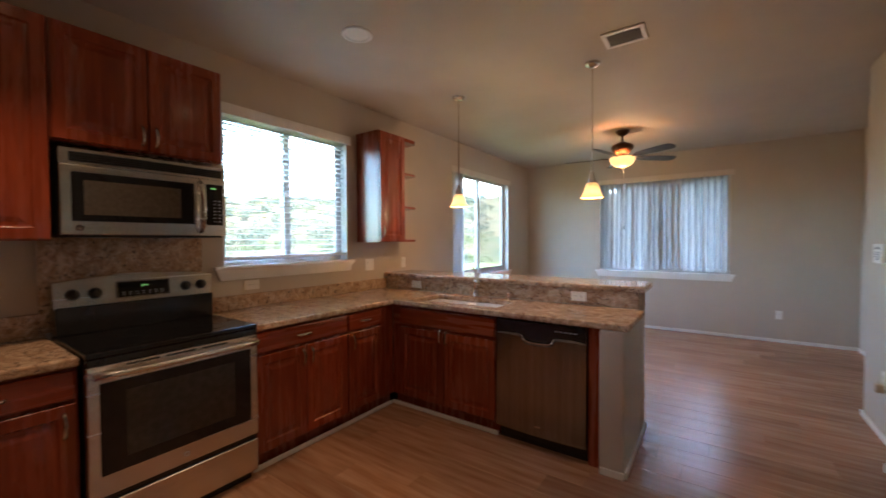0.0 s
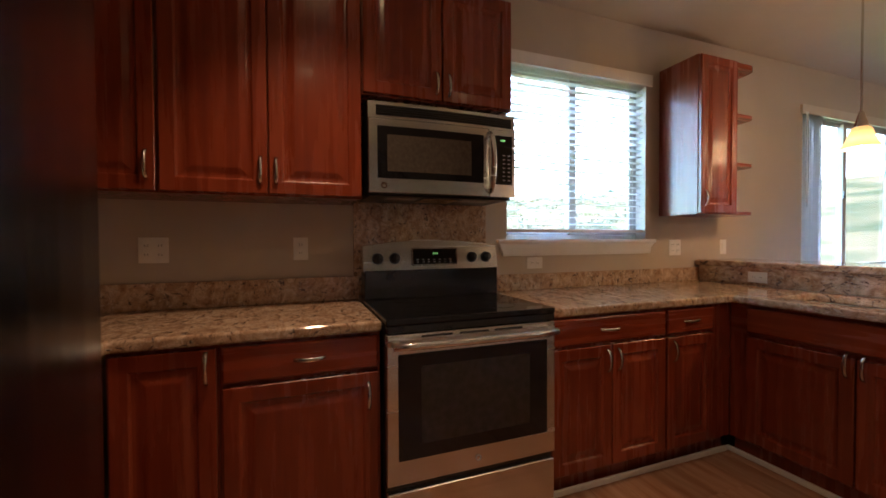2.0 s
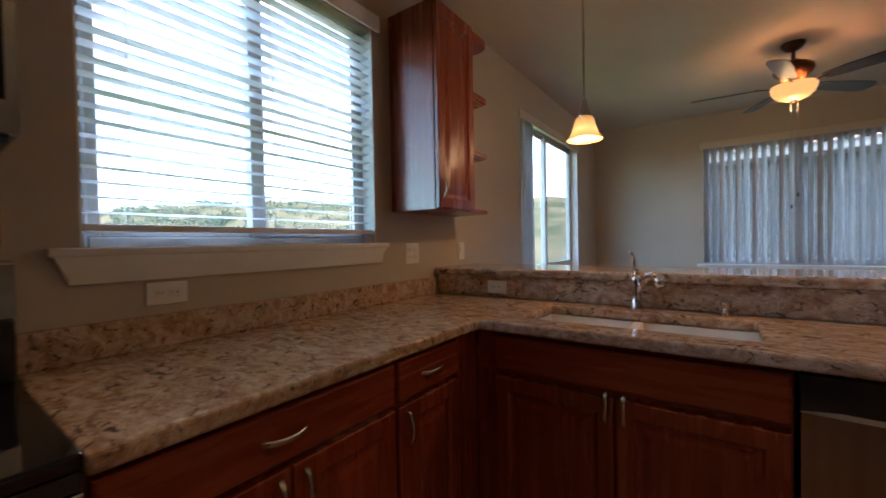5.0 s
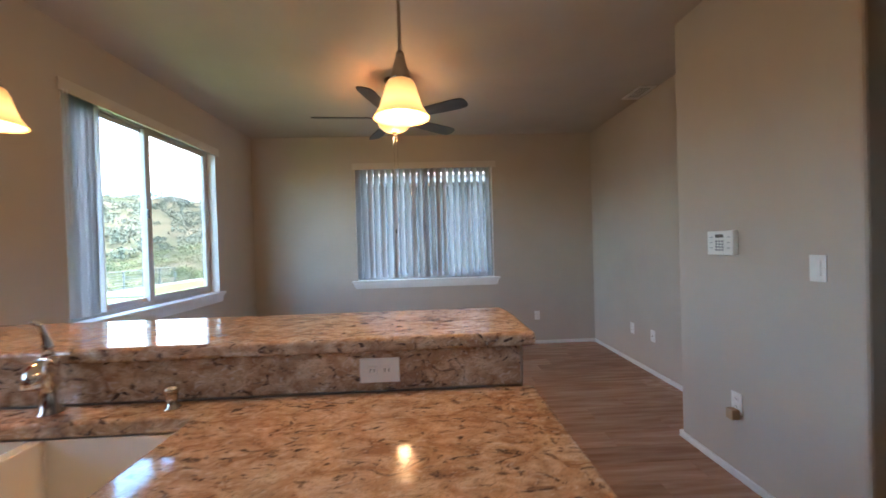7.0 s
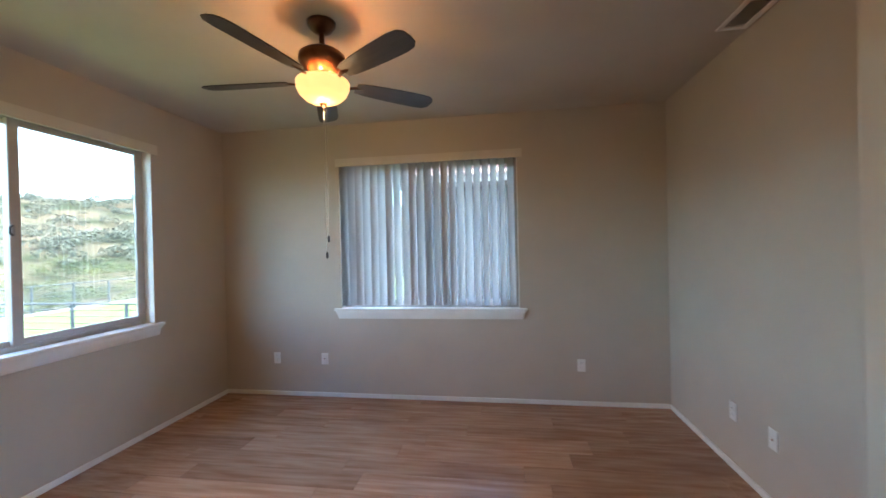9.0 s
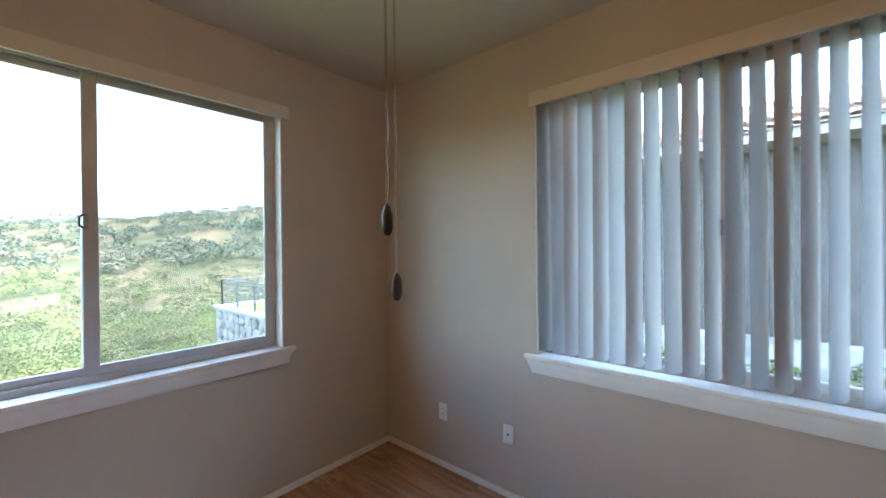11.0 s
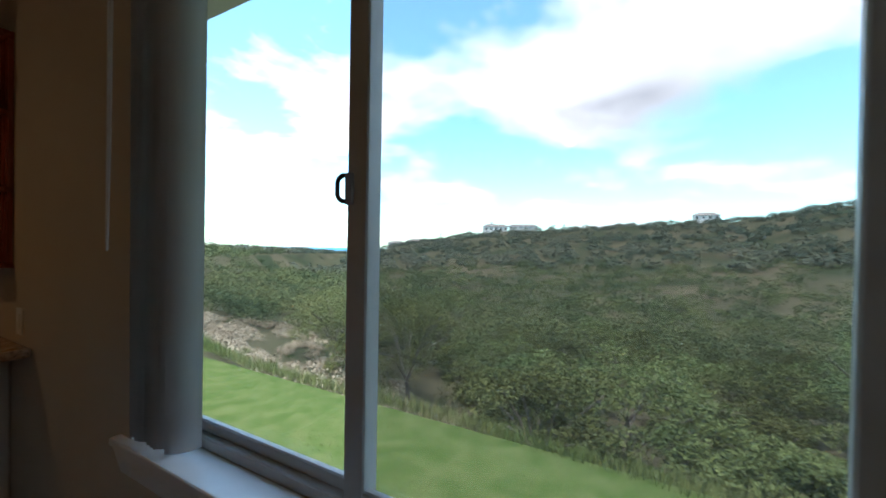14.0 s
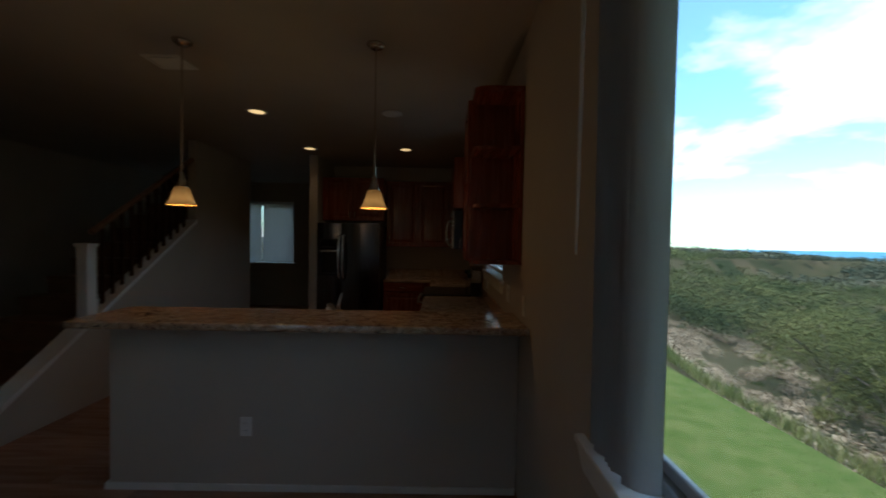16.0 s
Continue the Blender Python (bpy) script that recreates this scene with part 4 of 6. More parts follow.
def splash(x0, x1, y0, y1, z1, label):
    o = part("backsplash", bm_box(x0, x1, y0, y1, 0.9105, z1, 0.003), STONE)
    return tagged(o, label, "backsplash")


splash(0.001, 0.021, 1.21, 3.008, 1.012, "low tan stone backsplash strip under the window")
splash(0.001, 0.021, SOUTH + 0.022, 0.428, 1.035, "low tan stone backsplash strip behind the counter")
splash(0.022, 1.37, SOUTH + 0.001, SOUTH + 0.021, 1.035, "low tan stone backsplash strip in the corner")
splash(0.022, 2.450, 3.008, 3.029, 1.0275, "tan stone backsplash below the raised bar")
o = part("backsplash", bm_box(0.001, 0.016, 0.405, 1.192, 0.93, 1.452, 0.002), STONE)
tagged(o, "square stone panel behind the range", "backsplash")
bar = part("bar_top", slab([0.002, 2.40, 2.495], [2.985, 3.10, 3.34, 3.455], lambda x, y: True, 1.029, 1.071), STONE)
bmb = bmesh.new(); bmb.from_mesh(bar.data)
for v in bmb.verts:
    if v.co.x > 2.48 and v.co.y > 3.4:
        v.co.x -= 0.015
bmb.to_mesh(bar.data); bmb.free()
soften(bar, 0.013)
tagged(bar, "raised polished tan stone bar top on the half wall", "bar counter")

# sink: two white basins
sink = thing("sink", pose(0, 0, 0), "white double-basin sink set under the counter", "sink")
bm = bmesh.new()
x0, x1, y0, y1 = SINK


def basin(bm, a, b, c, d, depth):
    rim = [bm.verts.new(p) for p in ((a, c, 0.866), (b, c, 0.866), (b, d, 0.866), (a, d, 0.866))]
    s = 0.02
    low = [bm.verts.new(p) for p in ((a + s, c + s, 0.866 - depth), (b - s, c + s, 0.866 - depth), (b - s, d - s, 0.866 - depth), (a + s, d - s, 0.866 - depth))]
    for k in range(4):
        bm.faces.new((rim[k], rim[(k + 1) % 4], low[(k + 1) % 4], low[k]))
    bm.faces.new(low)


mid = 1.17
basin(bm, x0 - 0.006, mid - 0.018, y0 - 0.006, y1 + 0.006, 0.165)
basin(bm, mid + 0.018, x1 + 0.006, y0 - 0.006, y1 + 0.006, 0.165)
vs = [bm.verts.new((x, y, 0.866)) for x, y in ((mid - 0.018, y0 - 0.006), (mid + 0.018, y0 - 0.006), (mid + 0.018, y1 + 0.006), (mid - 0.018, y1 + 0.006))]
bm.faces.new(vs)
bmesh.ops.remove_doubles(bm, verts=bm.verts, dist=0.0005)
o = part("basin", bm, CERAMIC, sink)
s = o.modifiers.new("wall", "SOLIDIFY"); s.thickness, s.offset = 0.010, 1
soften(o, 0.02, 3)
for cx in (0.98, 1.38):
    part("drain", bm_lathe([(0.0, 0.0), (0.03, 0.0), (0.042, 0.004), (0.045, 0.001)], 20, at=(cx, 2.71, 0.703)), CHROME, sink, "chrome drain ring", smooth=True)

fau = thing("faucet", pose(1.155, 2.945, 0.9105), "chrome single-lever kitchen faucet", "faucet")
part("base", bm_lathe([(0.0, 0), (0.030, 0), (0.030, 0.006), (0.024, 0.012), (0.020, 0.07), (0.023, 0.13), (0.021, 0.155), (0.0, 0.160)], 20), CHROME, fau, smooth=True)
part("spout", bm_tube([(0.012, -0.005, 0.085), (0.035, -0.035, 0.130), (0.06, -0.075, 0.156), (0.085, -0.115, 0.163), (0.105, -0.148, 0.150), (0.114, -0.162, 0.122)], [0.015, 0.016, 0.016, 0.017, 0.020, 0.019], 12), CHROME, fau, smooth=True)
part("lever", bm_tube([(0, 0, 0.15), (-0.003, 0.003, 0.185), (-0.007, 0.0, 0.215), (-0.012, -0.008, 0.240), (-0.020, -0.022, 0.258)], [0.014, 0.012, 0.009, 0.009, 0.006], 10), CHROME, fau, smooth=True)
soap = thing("soap_dispenser", pose(1.475, 2.945, 0.9105), "brushed nickel soap dispenser stub on the counter", "dispenser")
part("body", bm_lathe([(0, 0), (0.020, 0), (0.020, 0.004), (0.013, 0.008), (0.013, 0.045), (0.018, 0.047), (0.018, 0.06), (0.0, 0.062)], 18), NICKEL, soap, smooth=True)


# ---------------------------------------------------------------- appliances
RW = 0.762
rng = thing("range", pose(0.655, 0.437, 0, 0, 0, 90), "stainless electric range with black glass cooktop", "stove")
part("body", bm_box(0.002, RW - 0.002, 0.0, 0.62, 0.05, 0.895, 0.004), BLACK, rng, "black enamel sides")
part("cooktop", bm_box(0, RW, -0.035, 0.57, 0.896, 0.922, 0.007, 3), BLACK_GLASS, rng, "black ceramic glass cooktop")
for cx, cy, r in ((0.2, 0.13, 0.10), (0.56, 0.13, 0.085), (0.2, 0.42, 0.075), (0.56, 0.42, 0.10)):
    part("burner_ring", bm_lathe([(r, 0.0), (r, 0.0006), (r - 0.004, 0.0006), (r - 0.004, 0.0)], 40, at=(cx, cy, 0.9222)), RING_PRINT, rng)
part("backguard_base", bm_box(0.004, RW - 0.004, 0.50, 0.62, 0.9225, 1.070, 0.006), BLACK, rng)
bm = bmesh.new()
n = 16
lo = []
for k in range(n + 1):
    u = RW * k / n
    zt = 1.196 + 0.030 * (1 - (2 * k / n - 1) ** 2)
    lo.append([bm.verts.new((u, y, z)) for y, z in ((0.505, 1.062), (0.528, zt), (0.545, zt + 0.004), (0.62, zt - 0.004), (0.62, 1.062))])
for a, b in zip(lo, lo[1:]):
    for j in range(5):
        bm.faces.new((a[j], a[(j + 1) % 5], b[(j + 1) % 5], b[j]))
bm.faces.new(lo[0]); bm.faces.new(lo[-1][::-1])
bg = part("backguard", bm, STEEL, rng, "arched stainless control panel")
tilt = math.degrees(math.atan2(0.023, 0.13))
for u in (0.075, 0.165, 0.605, 0.692):
    k = part("knob", bm_lathe([(0.0, 0.030), (0.018, 0.030), (0.024, 0.021), (0.028, 0.006), (0.031, 0.0), (0.0, 0.0)], 22), BLACK_PLASTIC, bg, "black control knob", smooth=True)
    k.matrix_basis = pose(u, 0.514, 1.132, 90 - tilt, 0, 0)
    g = part("knob_grip", bm_box(-0.005, 0.005, -0.022, 0.022, 0.026, 0.034, 0.003), BLACK_PLASTIC, bg)
    g.matrix_basis = pose(u, 0.514, 1.132, 90 - tilt, 0, 0)
d = part("display", bm_box(-0.125, 0.125, -0.003, 0.003, -0.042, 0.042, 0.004), BLACK_GLASS, bg, "black clock display")
d.matrix_basis = pose(0.385, 0.512, 1.138, -tilt, 0, 0)
part("display_rim", sash_frame(0.262, 0.096, 0.007, 0.004), NICKEL, d, shift=(-0.131, -0.0045, -0.048))
for k, u in enumerate((-0.012, -0.002, 0.010)):
    part("digit", bm_box(u, u + 0.006, -0.0045, -0.0035, 0.012, 0.021), DIGIT, d)
for r in range(2):
    for c in range(7):
        part("touch_mark", bm_box(-0.105 + c * 0.031, -0.093 + c * 0.031, -0.0042, -0.0034, -0.018 - r * 0.013, -0.0145 - r * 0.013), GREY_PLASTIC, d)
# door and drawer
dr = part("oven_door", bm_box(0.002, RW - 0.002, -0.035, -0.001, 0.278, 0.862, 0.006, 3), STEEL, rng, "stainless oven door")
part("window_border", bm_box(0.045, RW - 0.045, -0.0385, -0.034, 0.372, 0.785, 0.003), BLACK_GLASS, dr, "dark oven window")
part("window", bm_box(0.135, RW - 0.135, -0.0395, -0.038, 0.43, 0.735, 0.002), DARK_WINDOW, dr)
h = part("handle", bm_tube([(0.018, -0.075, 0.826)] + [(0.018 + (RW - 0.036) * k / 8, -0.080 - 0.010 * math.sin(math.pi * k / 8), 0.826) for k in range(1, 8)] + [(RW - 0.018, -0.075, 0.826)], 0.0155, 12), STEEL, dr, "broad stainless bar handle", smooth=True)
for u in (0.035, RW - 0.035):
    part("handle_post", bm_box(u - 0.014, u + 0.014, -0.078, -0.034, 0.815, 0.837, 0.004), STEEL, h)
part("front_band", bm_box(0.003, RW - 0.003, -0.034, 0.0, 0.866, 0.8955, 0.004), BLACK, rng, "glossy black band under the cooktop")
for u in (0.14, 0.30, 0.46):
    part("vent_slot", bm_box(u, u + 0.13, -0.0365, -0.034, 0.8455, 0.853), BLACK_PLASTIC, dr)
part("badge", bm_lathe([(0, 0), (0.016, 0), (0.016, 0.002), (0.0, 0.003)], 20, at=(0, 0, 0)), NICKEL, dr, "round plain badge").matrix_basis = pose(RW / 2, -0.035, 0.325, 90, 0, 0)
part("badge_ring", bm_lathe([(0.009, 0), (0.009, 0.0045), (0.012, 0.0045), (0.012, 0)], 20), GREY_PLASTIC, dr).matrix_basis = pose(RW / 2, -0.035, 0.325, 90, 0, 0)
part("drawer", bm_box(0.002, RW - 0.002, -0.03, -0.001, 0.06, 0.245, 0.008, 3), STEEL, rng, "stainless storage drawer")
part("drawer_shadow_gap", bm_box(0.006, RW - 0.006, -0.012, -0.002, 0.246, 0.277), BLACK, rng)
part("foot_panel", bm_box(0.02, RW - 0.02, 0.02, 0.06, 0.0, 0.05), BLACK, rng)

MW = 0.756
mwv = thing("microwave", pose(0.345, 0.430, 1.432, 0, 0, 90), "stainless over-the-range microwave oven", "microwave")
MH = 0.428
part("body", bm_box(0, MW, 0.0, 0.335, 0.012, MH, 0.004), BLACK, mwv, "dark metal casing")
part("underside", bm_box(0.01, MW - 0.01, 0.01, 0.325, 0.0, 0.012, 0.003), BLACK_PLASTIC, mwv)


def bowed(u0, u1, z0, z1, back, bow, thick):
    """A front panel bowed gently outward in plan across the whole width."""
    bm = bmesh.new()
    n = 14
    cols = []
    for k in range(n + 1):
        u = u0 + (u1 - u0) * k / n
        f = -(bow * (1 - (2 * u / MW - 1) ** 2)) - thick
        cols.append([bm.verts.new(c) for c in ((u, back, z0), (u, f, z0), (u, f, z1), (u, back, z1))])
    for a, b in zip(cols, cols[1:]):
        for j in range(4):
            bm.faces.new((a[j], a[(j + 1) % 4], b[(j + 1) % 4], b[j]))
    bm.faces.new(cols[0]); bm.faces.new(cols[-1][::-1])
    return bm


part("top_grille_frame", bowed(0, MW, MH - 0.075, MH, 0, 0.014, 0.016), STEEL, mwv, "stainless top strip")
gr = part("grille", bowed(0.035, MW - 0.02, MH - 0.062, MH - 0.016, -0.002, 0.014, 0.0175), BLACK_PLASTIC, mwv, "black air grille")
for k in range(4):
    part("louvre", bowed(0.04, MW - 0.025, MH - 0.058 + k * 0.0105, MH - 0.0535 + k * 0.0105, -0.003, 0.014, 0.0205), BLACK, gr)
md = part("door", bowed(0, MW * 0.795, 0.012, MH - 0.078, 0, 0.014, 0.022), STEEL, mwv, "stainless microwave door")
soften(md, 0.003, 2)
part("window_border", bowed(0.04, MW * 0.755, 0.078, MH - 0.112, -0.003, 0.014, 0.0235), BLACK_GLASS, md, "black window surround")
part("window", bowed(0.085, MW * 0.665, 0.11, MH - 0.150, -0.004, 0.014, 0.0245), MESH_GLASS, md, "meshed window glass")
part("badge", bm_lathe([(0, 0), (0.015, 0), (0.015, 0.002), (0.0, 0.003)], 18), NICKEL, md).matrix_basis = pose(0.068, -0.027, 0.045, 90, 0, 0)
part("badge_ring", bm_lathe([(0.010, 0.001), (0.010, 0.005), (0.0135, 0.005), (0.0135, 0.001)], 20), BRONZE, md).matrix_basis = pose(0.068, -0.027, 0.045, 90, 0, 0)
for u0, u1 in ((0.10, 0.26), (0.50, 0.66)):
    part("lamp_cover", bm_box(u0, u1, 0.06, 0.14, -0.003, 0.001, 0.002), GREY_PLASTIC, mwv, "frosted lamp cover under the casing")
part("grease_filter", bm_box(0.285, 0.475, 0.05, 0.25, -0.003, 0.001, 0.002), SHADED_STEEL, mwv, "metal mesh filter under the casing")
kp = part("control_side", bowed(MW * 0.80, MW, 0.012, MH - 0.078, 0, 0.014, 0.022), STEEL, mwv, "stainless control side")
part("keypad", bowed(MW * 0.845, MW - 0.018, 0.075, MH - 0.105, -0.003, 0.014, 0.0235), BLACK_GLASS, kp, "black keypad")
for r in range(7):
    for c in range(3):
        part("key_mark", bm_box(MW * 0.86 + c * 0.030, MW * 0.86 + 0.015 + c * 0.030, -0.0345 + 0.006, -0.022, 0.095 + r * 0.021, 0.100 + r * 0.021), GREY_PLASTIC, kp)
for k in range(4):
    part("digit", bm_box(MW * 0.882 + 0.0075 * k, MW * 0.882 + 0.005 + 0.0075 * k, -0.0335 + 0.003, -0.022, MH - 0.134, MH - 0.126), DIGIT, kp)
hd = part("handle", bm_tube([(MW * 0.80, -0.035, 0.035), (MW * 0.80, -0.062, 0.06), (MW * 0.80, -0.078, 0.12), (MW * 0.80, -0.083, 0.185), (MW * 0.80, -0.078, 0.25), (MW * 0.80, -0.062, 0.305), (MW * 0.80, -0.035, 0.328)], 0.0135, 12), STEEL, md, "bowed stainless handle", smooth=True)

# refrigerator: two upright doors, facing the living room
FW, FX, FY = 0.908, 2.298, -0.238
fr = thing("refrigerator", pose(FX, FY, 0, 0, 0, 180), "stainless side-by-side refrigerator with water dispenser", "refrigerator")
part("body", bm_box(0.004, FW - 0.004, 0.0, 0.70, 0.03, 1.745, 0.006), BLACK_PLASTIC, fr, "dark grey cabinet")
part("kick_plate", bm_box(0.02, FW - 0.02, 0.02, 0.06, 0.0, 0.06), BLACK_PLASTIC, fr)


def fridge_door(u0, u1, hole=None):
    bm = bmesh.new()
    n = 8
    us = sorted({u0 + (u1 - u0) * k / n for k in range(n + 1)} | ({hole[0], hole[1]} if hole else set()))
    zs = [0.07, 1.755] if not hole else [0.07, hole[2], hole[3], 1.755]
    fy = lambda u: -0.085 - 0.018 * (1 - (2 * (u - u0) / (u1 - u0) - 1) ** 2)
    grid = [[bm.verts.new((u, fy(u), z)) for z in zs] for u in us]
    for a in range(len(us) - 1):
        for b in range(len(zs) - 1):
            if hole and b == 1 and hole[0] <= (us[a] + us[a + 1]) / 2 <= hole[1]:
                continue
            bm.faces.new((grid[a][b], grid[a + 1][b], grid[a + 1][b + 1], grid[a][b + 1]))
    back = [[bm.verts.new((u, -0.012, z)) for z in (0.07, 1.755)] for u in (u0, u1)]
    bm.faces.new([back[0][0], back[0][1], back[1][1], back[1][0]])
    bm.faces.new([g[0] for g in grid] + [back[1][0], back[0][0]])
    bm.faces.new([g[-1] for g in grid] + [back[1][1], back[0][1]])
    bm.faces.new([v for v in grid[0]] + [back[0][1], back[0][0]])
    bm.faces.new([v for v in grid[-1]] + [back[1][1], back[1][0]])
    return bm


HOLE = (0.055, 0.300, 1.0, 1.51)
# door colour carries a dark reflection; the handles keep the plain steel
d1 = part("freezer_door", fridge_door(0.004, 0.362, HOLE), DARK_REFLECTION_STEEL, fr, "stainless freezer door with dispenser")
d2 = part("fridge_door", fridge_door(0.368, FW - 0.004), DARK_REFLECTION_STEEL, fr, "stainless refrigerator door")
ds = part("dispenser", sash_frame(HOLE[1] - HOLE[0] + 0.02, HOLE[3] - HOLE[2] + 0.02, 0.018, 0.03), BLACK_PLASTIC, d1, "water and ice dispenser", shift=(HOLE[0] - 0.01, -0.112, HOLE[2] - 0.01))
part("recess", bm_box(HOLE[0], HOLE[1], -0.04, -0.03, HOLE[2], HOLE[3]), BLACK_PLASTIC, ds)
for u in (HOLE[0] + 0.001, HOLE[1] - 0.006):
    part("recess_side", bm_box(u, u + 0.005, -0.09, -0.04, HOLE[2], HOLE[3]), BLACK_PLASTIC, ds)
part("control_panel", bm_box(HOLE[0] + 0.008, HOLE[1] - 0.008, -0.108, -0.05, 1.365, 1.485, 0.006), BLACK_GLASS, ds, "glossy black control panel")
for k in range(4):
    part("panel_mark", bm_box(HOLE[0] + 0.030 + k * 0.05, HOLE[0] + 0.050 + k * 0.05, -0.1087, -0.107, 1.40, 1.408), GREY_PLASTIC, ds)
part("ledge", bm_box(HOLE[0], HOLE[1], -0.120, -0.045, 1.33, 1.358, 0.006, 3), STEEL, ds, "stainless ledge")
part("paddle", bm_box(0.145, 0.21, -0.062, -0.05, 1.14, 1.26, 0.006), BLACK_PLASTIC, ds)
part("drip_tray", bm_box(HOLE[0] + 0.01, HOLE[1] - 0.01, -0.10, -0.042, HOLE[2], HOLE[2] + 0.02, 0.004), BLACK_PLASTIC, ds)
for dd, u in ((d1, 0.336), (d2, 0.396)):
    pts = []
    for k in range(15):
        s = k / 14
        z = 0.93 + 0.65 * s
        pts.append((u, -0.108 - 0.072 * math.sin(math.pi * s) ** 0.7, z))
    hh = part("handle", bm_tube(pts, 0.0165, 14, flat=1.0), STEEL_V, dd, "long bowed stainless handle", smooth=True)
    for z in (0.945, 1.565):
        part("handle_post", bm_box(u - 0.014, u + 0.014, -0.116, -0.085, z - 0.016, z + 0.016, 0.005), STEEL_V, hh)
for u in (0.06, FW - 0.06):
    part("hinge_cover", bm_box(u - 0.04, u + 0.04, -0.06, 0.02, 1.746, 1.77, 0.006), GREY_PLASTIC, fr)

# dishwasher
DWX0, DWX1 = 1.626, 2.248
dw = thing("dishwasher", pose(DWX0, PEN - 0.002, 0), "stainless dishwasher with black control strip", "dishwasher")
W = DWX1 - DWX0
part("body", bm_box(0.004, W - 0.004, 0.002, 0.55, 0.10, 0.862), BLACK, dw)
bm = bmesh.new()
zs = [0.105, 0.735, 0.775]
n = 20
cols = []
for k in range(n + 1):
    u = 0.003 + (W - 0.006) * k / n
    dip = max(0.0, 1 - ((u - W / 2) / (W * 0.19)) ** 4)
    zt = 0.772 - 0.050 * min(1, dip * 1.4)
    bow = 0.028 + 0.014 * (1 - (2 * k / n - 1) ** 2)
    cols.append([bm.verts.new(c) for c in ((u, 0, 0.105), (u, -bow + 0.004, 0.105), (u, -bow, 0.12), (u, -bow, zt - 0.012), (u, -bow + 0.008, zt), (u, 0, zt))])
for a, b in zip(cols, cols[1:]):
    for j in range(6):
        bm.faces.new((a[j], a[(j + 1) % 6], b[(j + 1) % 6], b[j]))
bm.faces.new(cols[0]); bm.faces.new(cols[-1][::-1])
# stainless door; its shade is put into the steel colour
dd = part("door", bm, SHADED_STEEL, dw, "stainless door with a scooped grip")
cp = part("control_strip", bm_box(0.002, W - 0.002, -0.026, 0.0, 0.712, 0.860, 0.005), BLACK, dw, "glossy black control strip")
part("grip_lip", bm_tube([(W / 2 - 0.115, -0.040, 0.770)] + [(W / 2 + 0.115 * (k / 5 - 1), -0.043, 0.724 + 0.028 * abs(k / 5 - 1) ** 4) for k in range(1, 10)] + [(W / 2 + 0.115, -0.040, 0.770)], 0.0045, 8), STEEL, dd, "curved bright lip", smooth=True)
for k in range(5):
    part("button_mark", bm_box(W - 0.20 + k * 0.03, W - 0.18 + k * 0.03, -0.0268, -0.0255, 0.815, 0.820), GREY_PLASTIC, cp)
part("badge", bm_box(W / 2 - 0.02, W / 2 + 0.02, -0.0425, -0.040, 0.165, 0.175), NICKEL, dd)
part("toe_panel", bm_box(0.004, W - 0.004, 0.04, 0.06, 0.0, 0.10), BLACK, dw, "black toe panel")


# ---------------------------------------------------------------- lamps
def pendant(x, y):
    t = thing("pendant_lamp", pose(x, y, CEILING), "pendant lamp with a lit amber glass bell shade", "lamp", "pendants over the bar")
    part("canopy", bm_lathe([(0, -0.028), (0.03, -0.027), (0.052, -0.014), (0.058, -0.0005), (0.0, -0.0005)], 24), NICKEL, t, "brushed metal canopy", smooth=True)
    part("rod", bm_tube([(0, 0, -0.02), (0, 0, -0.83)], 0.0055, 8), NICKEL, t)
    part("socket_cup", bm_lathe([(0.0, -0.815), (0.012, -0.82), (0.017, -0.845), (0.032, -0.900), (0.032, -0.908), (0.0, -0.912)], 22), NICKEL, t, "metal socket cup", smooth=True)
    bm = bm_lathe([(0.030, -0.905), (0.040, -0.910), (0.047, -0.925), (0.055, -0.955), (0.066, -0.988), (0.081, -1.013), (0.087, -1.020), (0.084, -1.020), (0.078, -1.011), (0.062, -0.986), (0.051, -0.954), (0.043, -0.926), (0.037, -0.914), (0.030, -0.909)], 36)
    sh = part("shade", bm, SHADE, t, "lit amber glass bell shade", smooth=True)
    b = part("bulb", bm_lathe([(0.0, -0.912), (0.016, -0.92), (0.02, -0.935), (0.028, -0.955), (0.031, -0.975), (0.025, -0.998), (0.0, -1.008)], 20), BULB, t, "glowing bulb", smooth=True)
    for o in (sh, b):
        o.visible_shadow = False
    return t


for x, y in PENDANTS:
    pendant(x, y)

fan = thing("ceiling_fan", pose(FAN[0], FAN[1], CEILING), "bronze ceiling fan with five dark blades and a lit bowl", "ceiling fan")
part("canopy", bm_lathe([(0, -0.065), (0.028, -0.062), (0.055, -0.045), (0.074, -0.02), (0.078, -0.0005), (0, -0.0005)], 28), BRONZE, fan, smooth=True)
part("downrod", bm_tube([(0, 0, -0.06), (0, 0, -0.15)], 0.014, 12), BRONZE, fan)
part("motor", bm_lathe([(0, -0.125), (0.03, -0.128), (0.05, -0.145), (0.10, -0.165), (0.125, -0.185), (0.128, -0.215), (0.115, -0.24), (0.09, -0.262), (0.07, -0.285), (0.0, -0.29)], 34), BRONZE, fan, "rounded bronze motor housing", smooth=True)
part("light_collar", bm_lathe([(0.0, -0.285), (0.045, -0.29), (0.048, -0.300), (0.036, -0.312), (0.030, -0.328), (0.0, -0.33)], 34), BRONZE, fan, smooth=True)
bo = part("bowl", bm_lathe([(0.141, -0.326), (0.146, -0.335), (0.143, -0.36), (0.128, -0.395), (0.10, -0.422), (0.06, -0.440), (0.0, -0.447)], 36), BOWL, fan, "lit amber glass bowl", smooth=True)
bo.visible_shadow = False
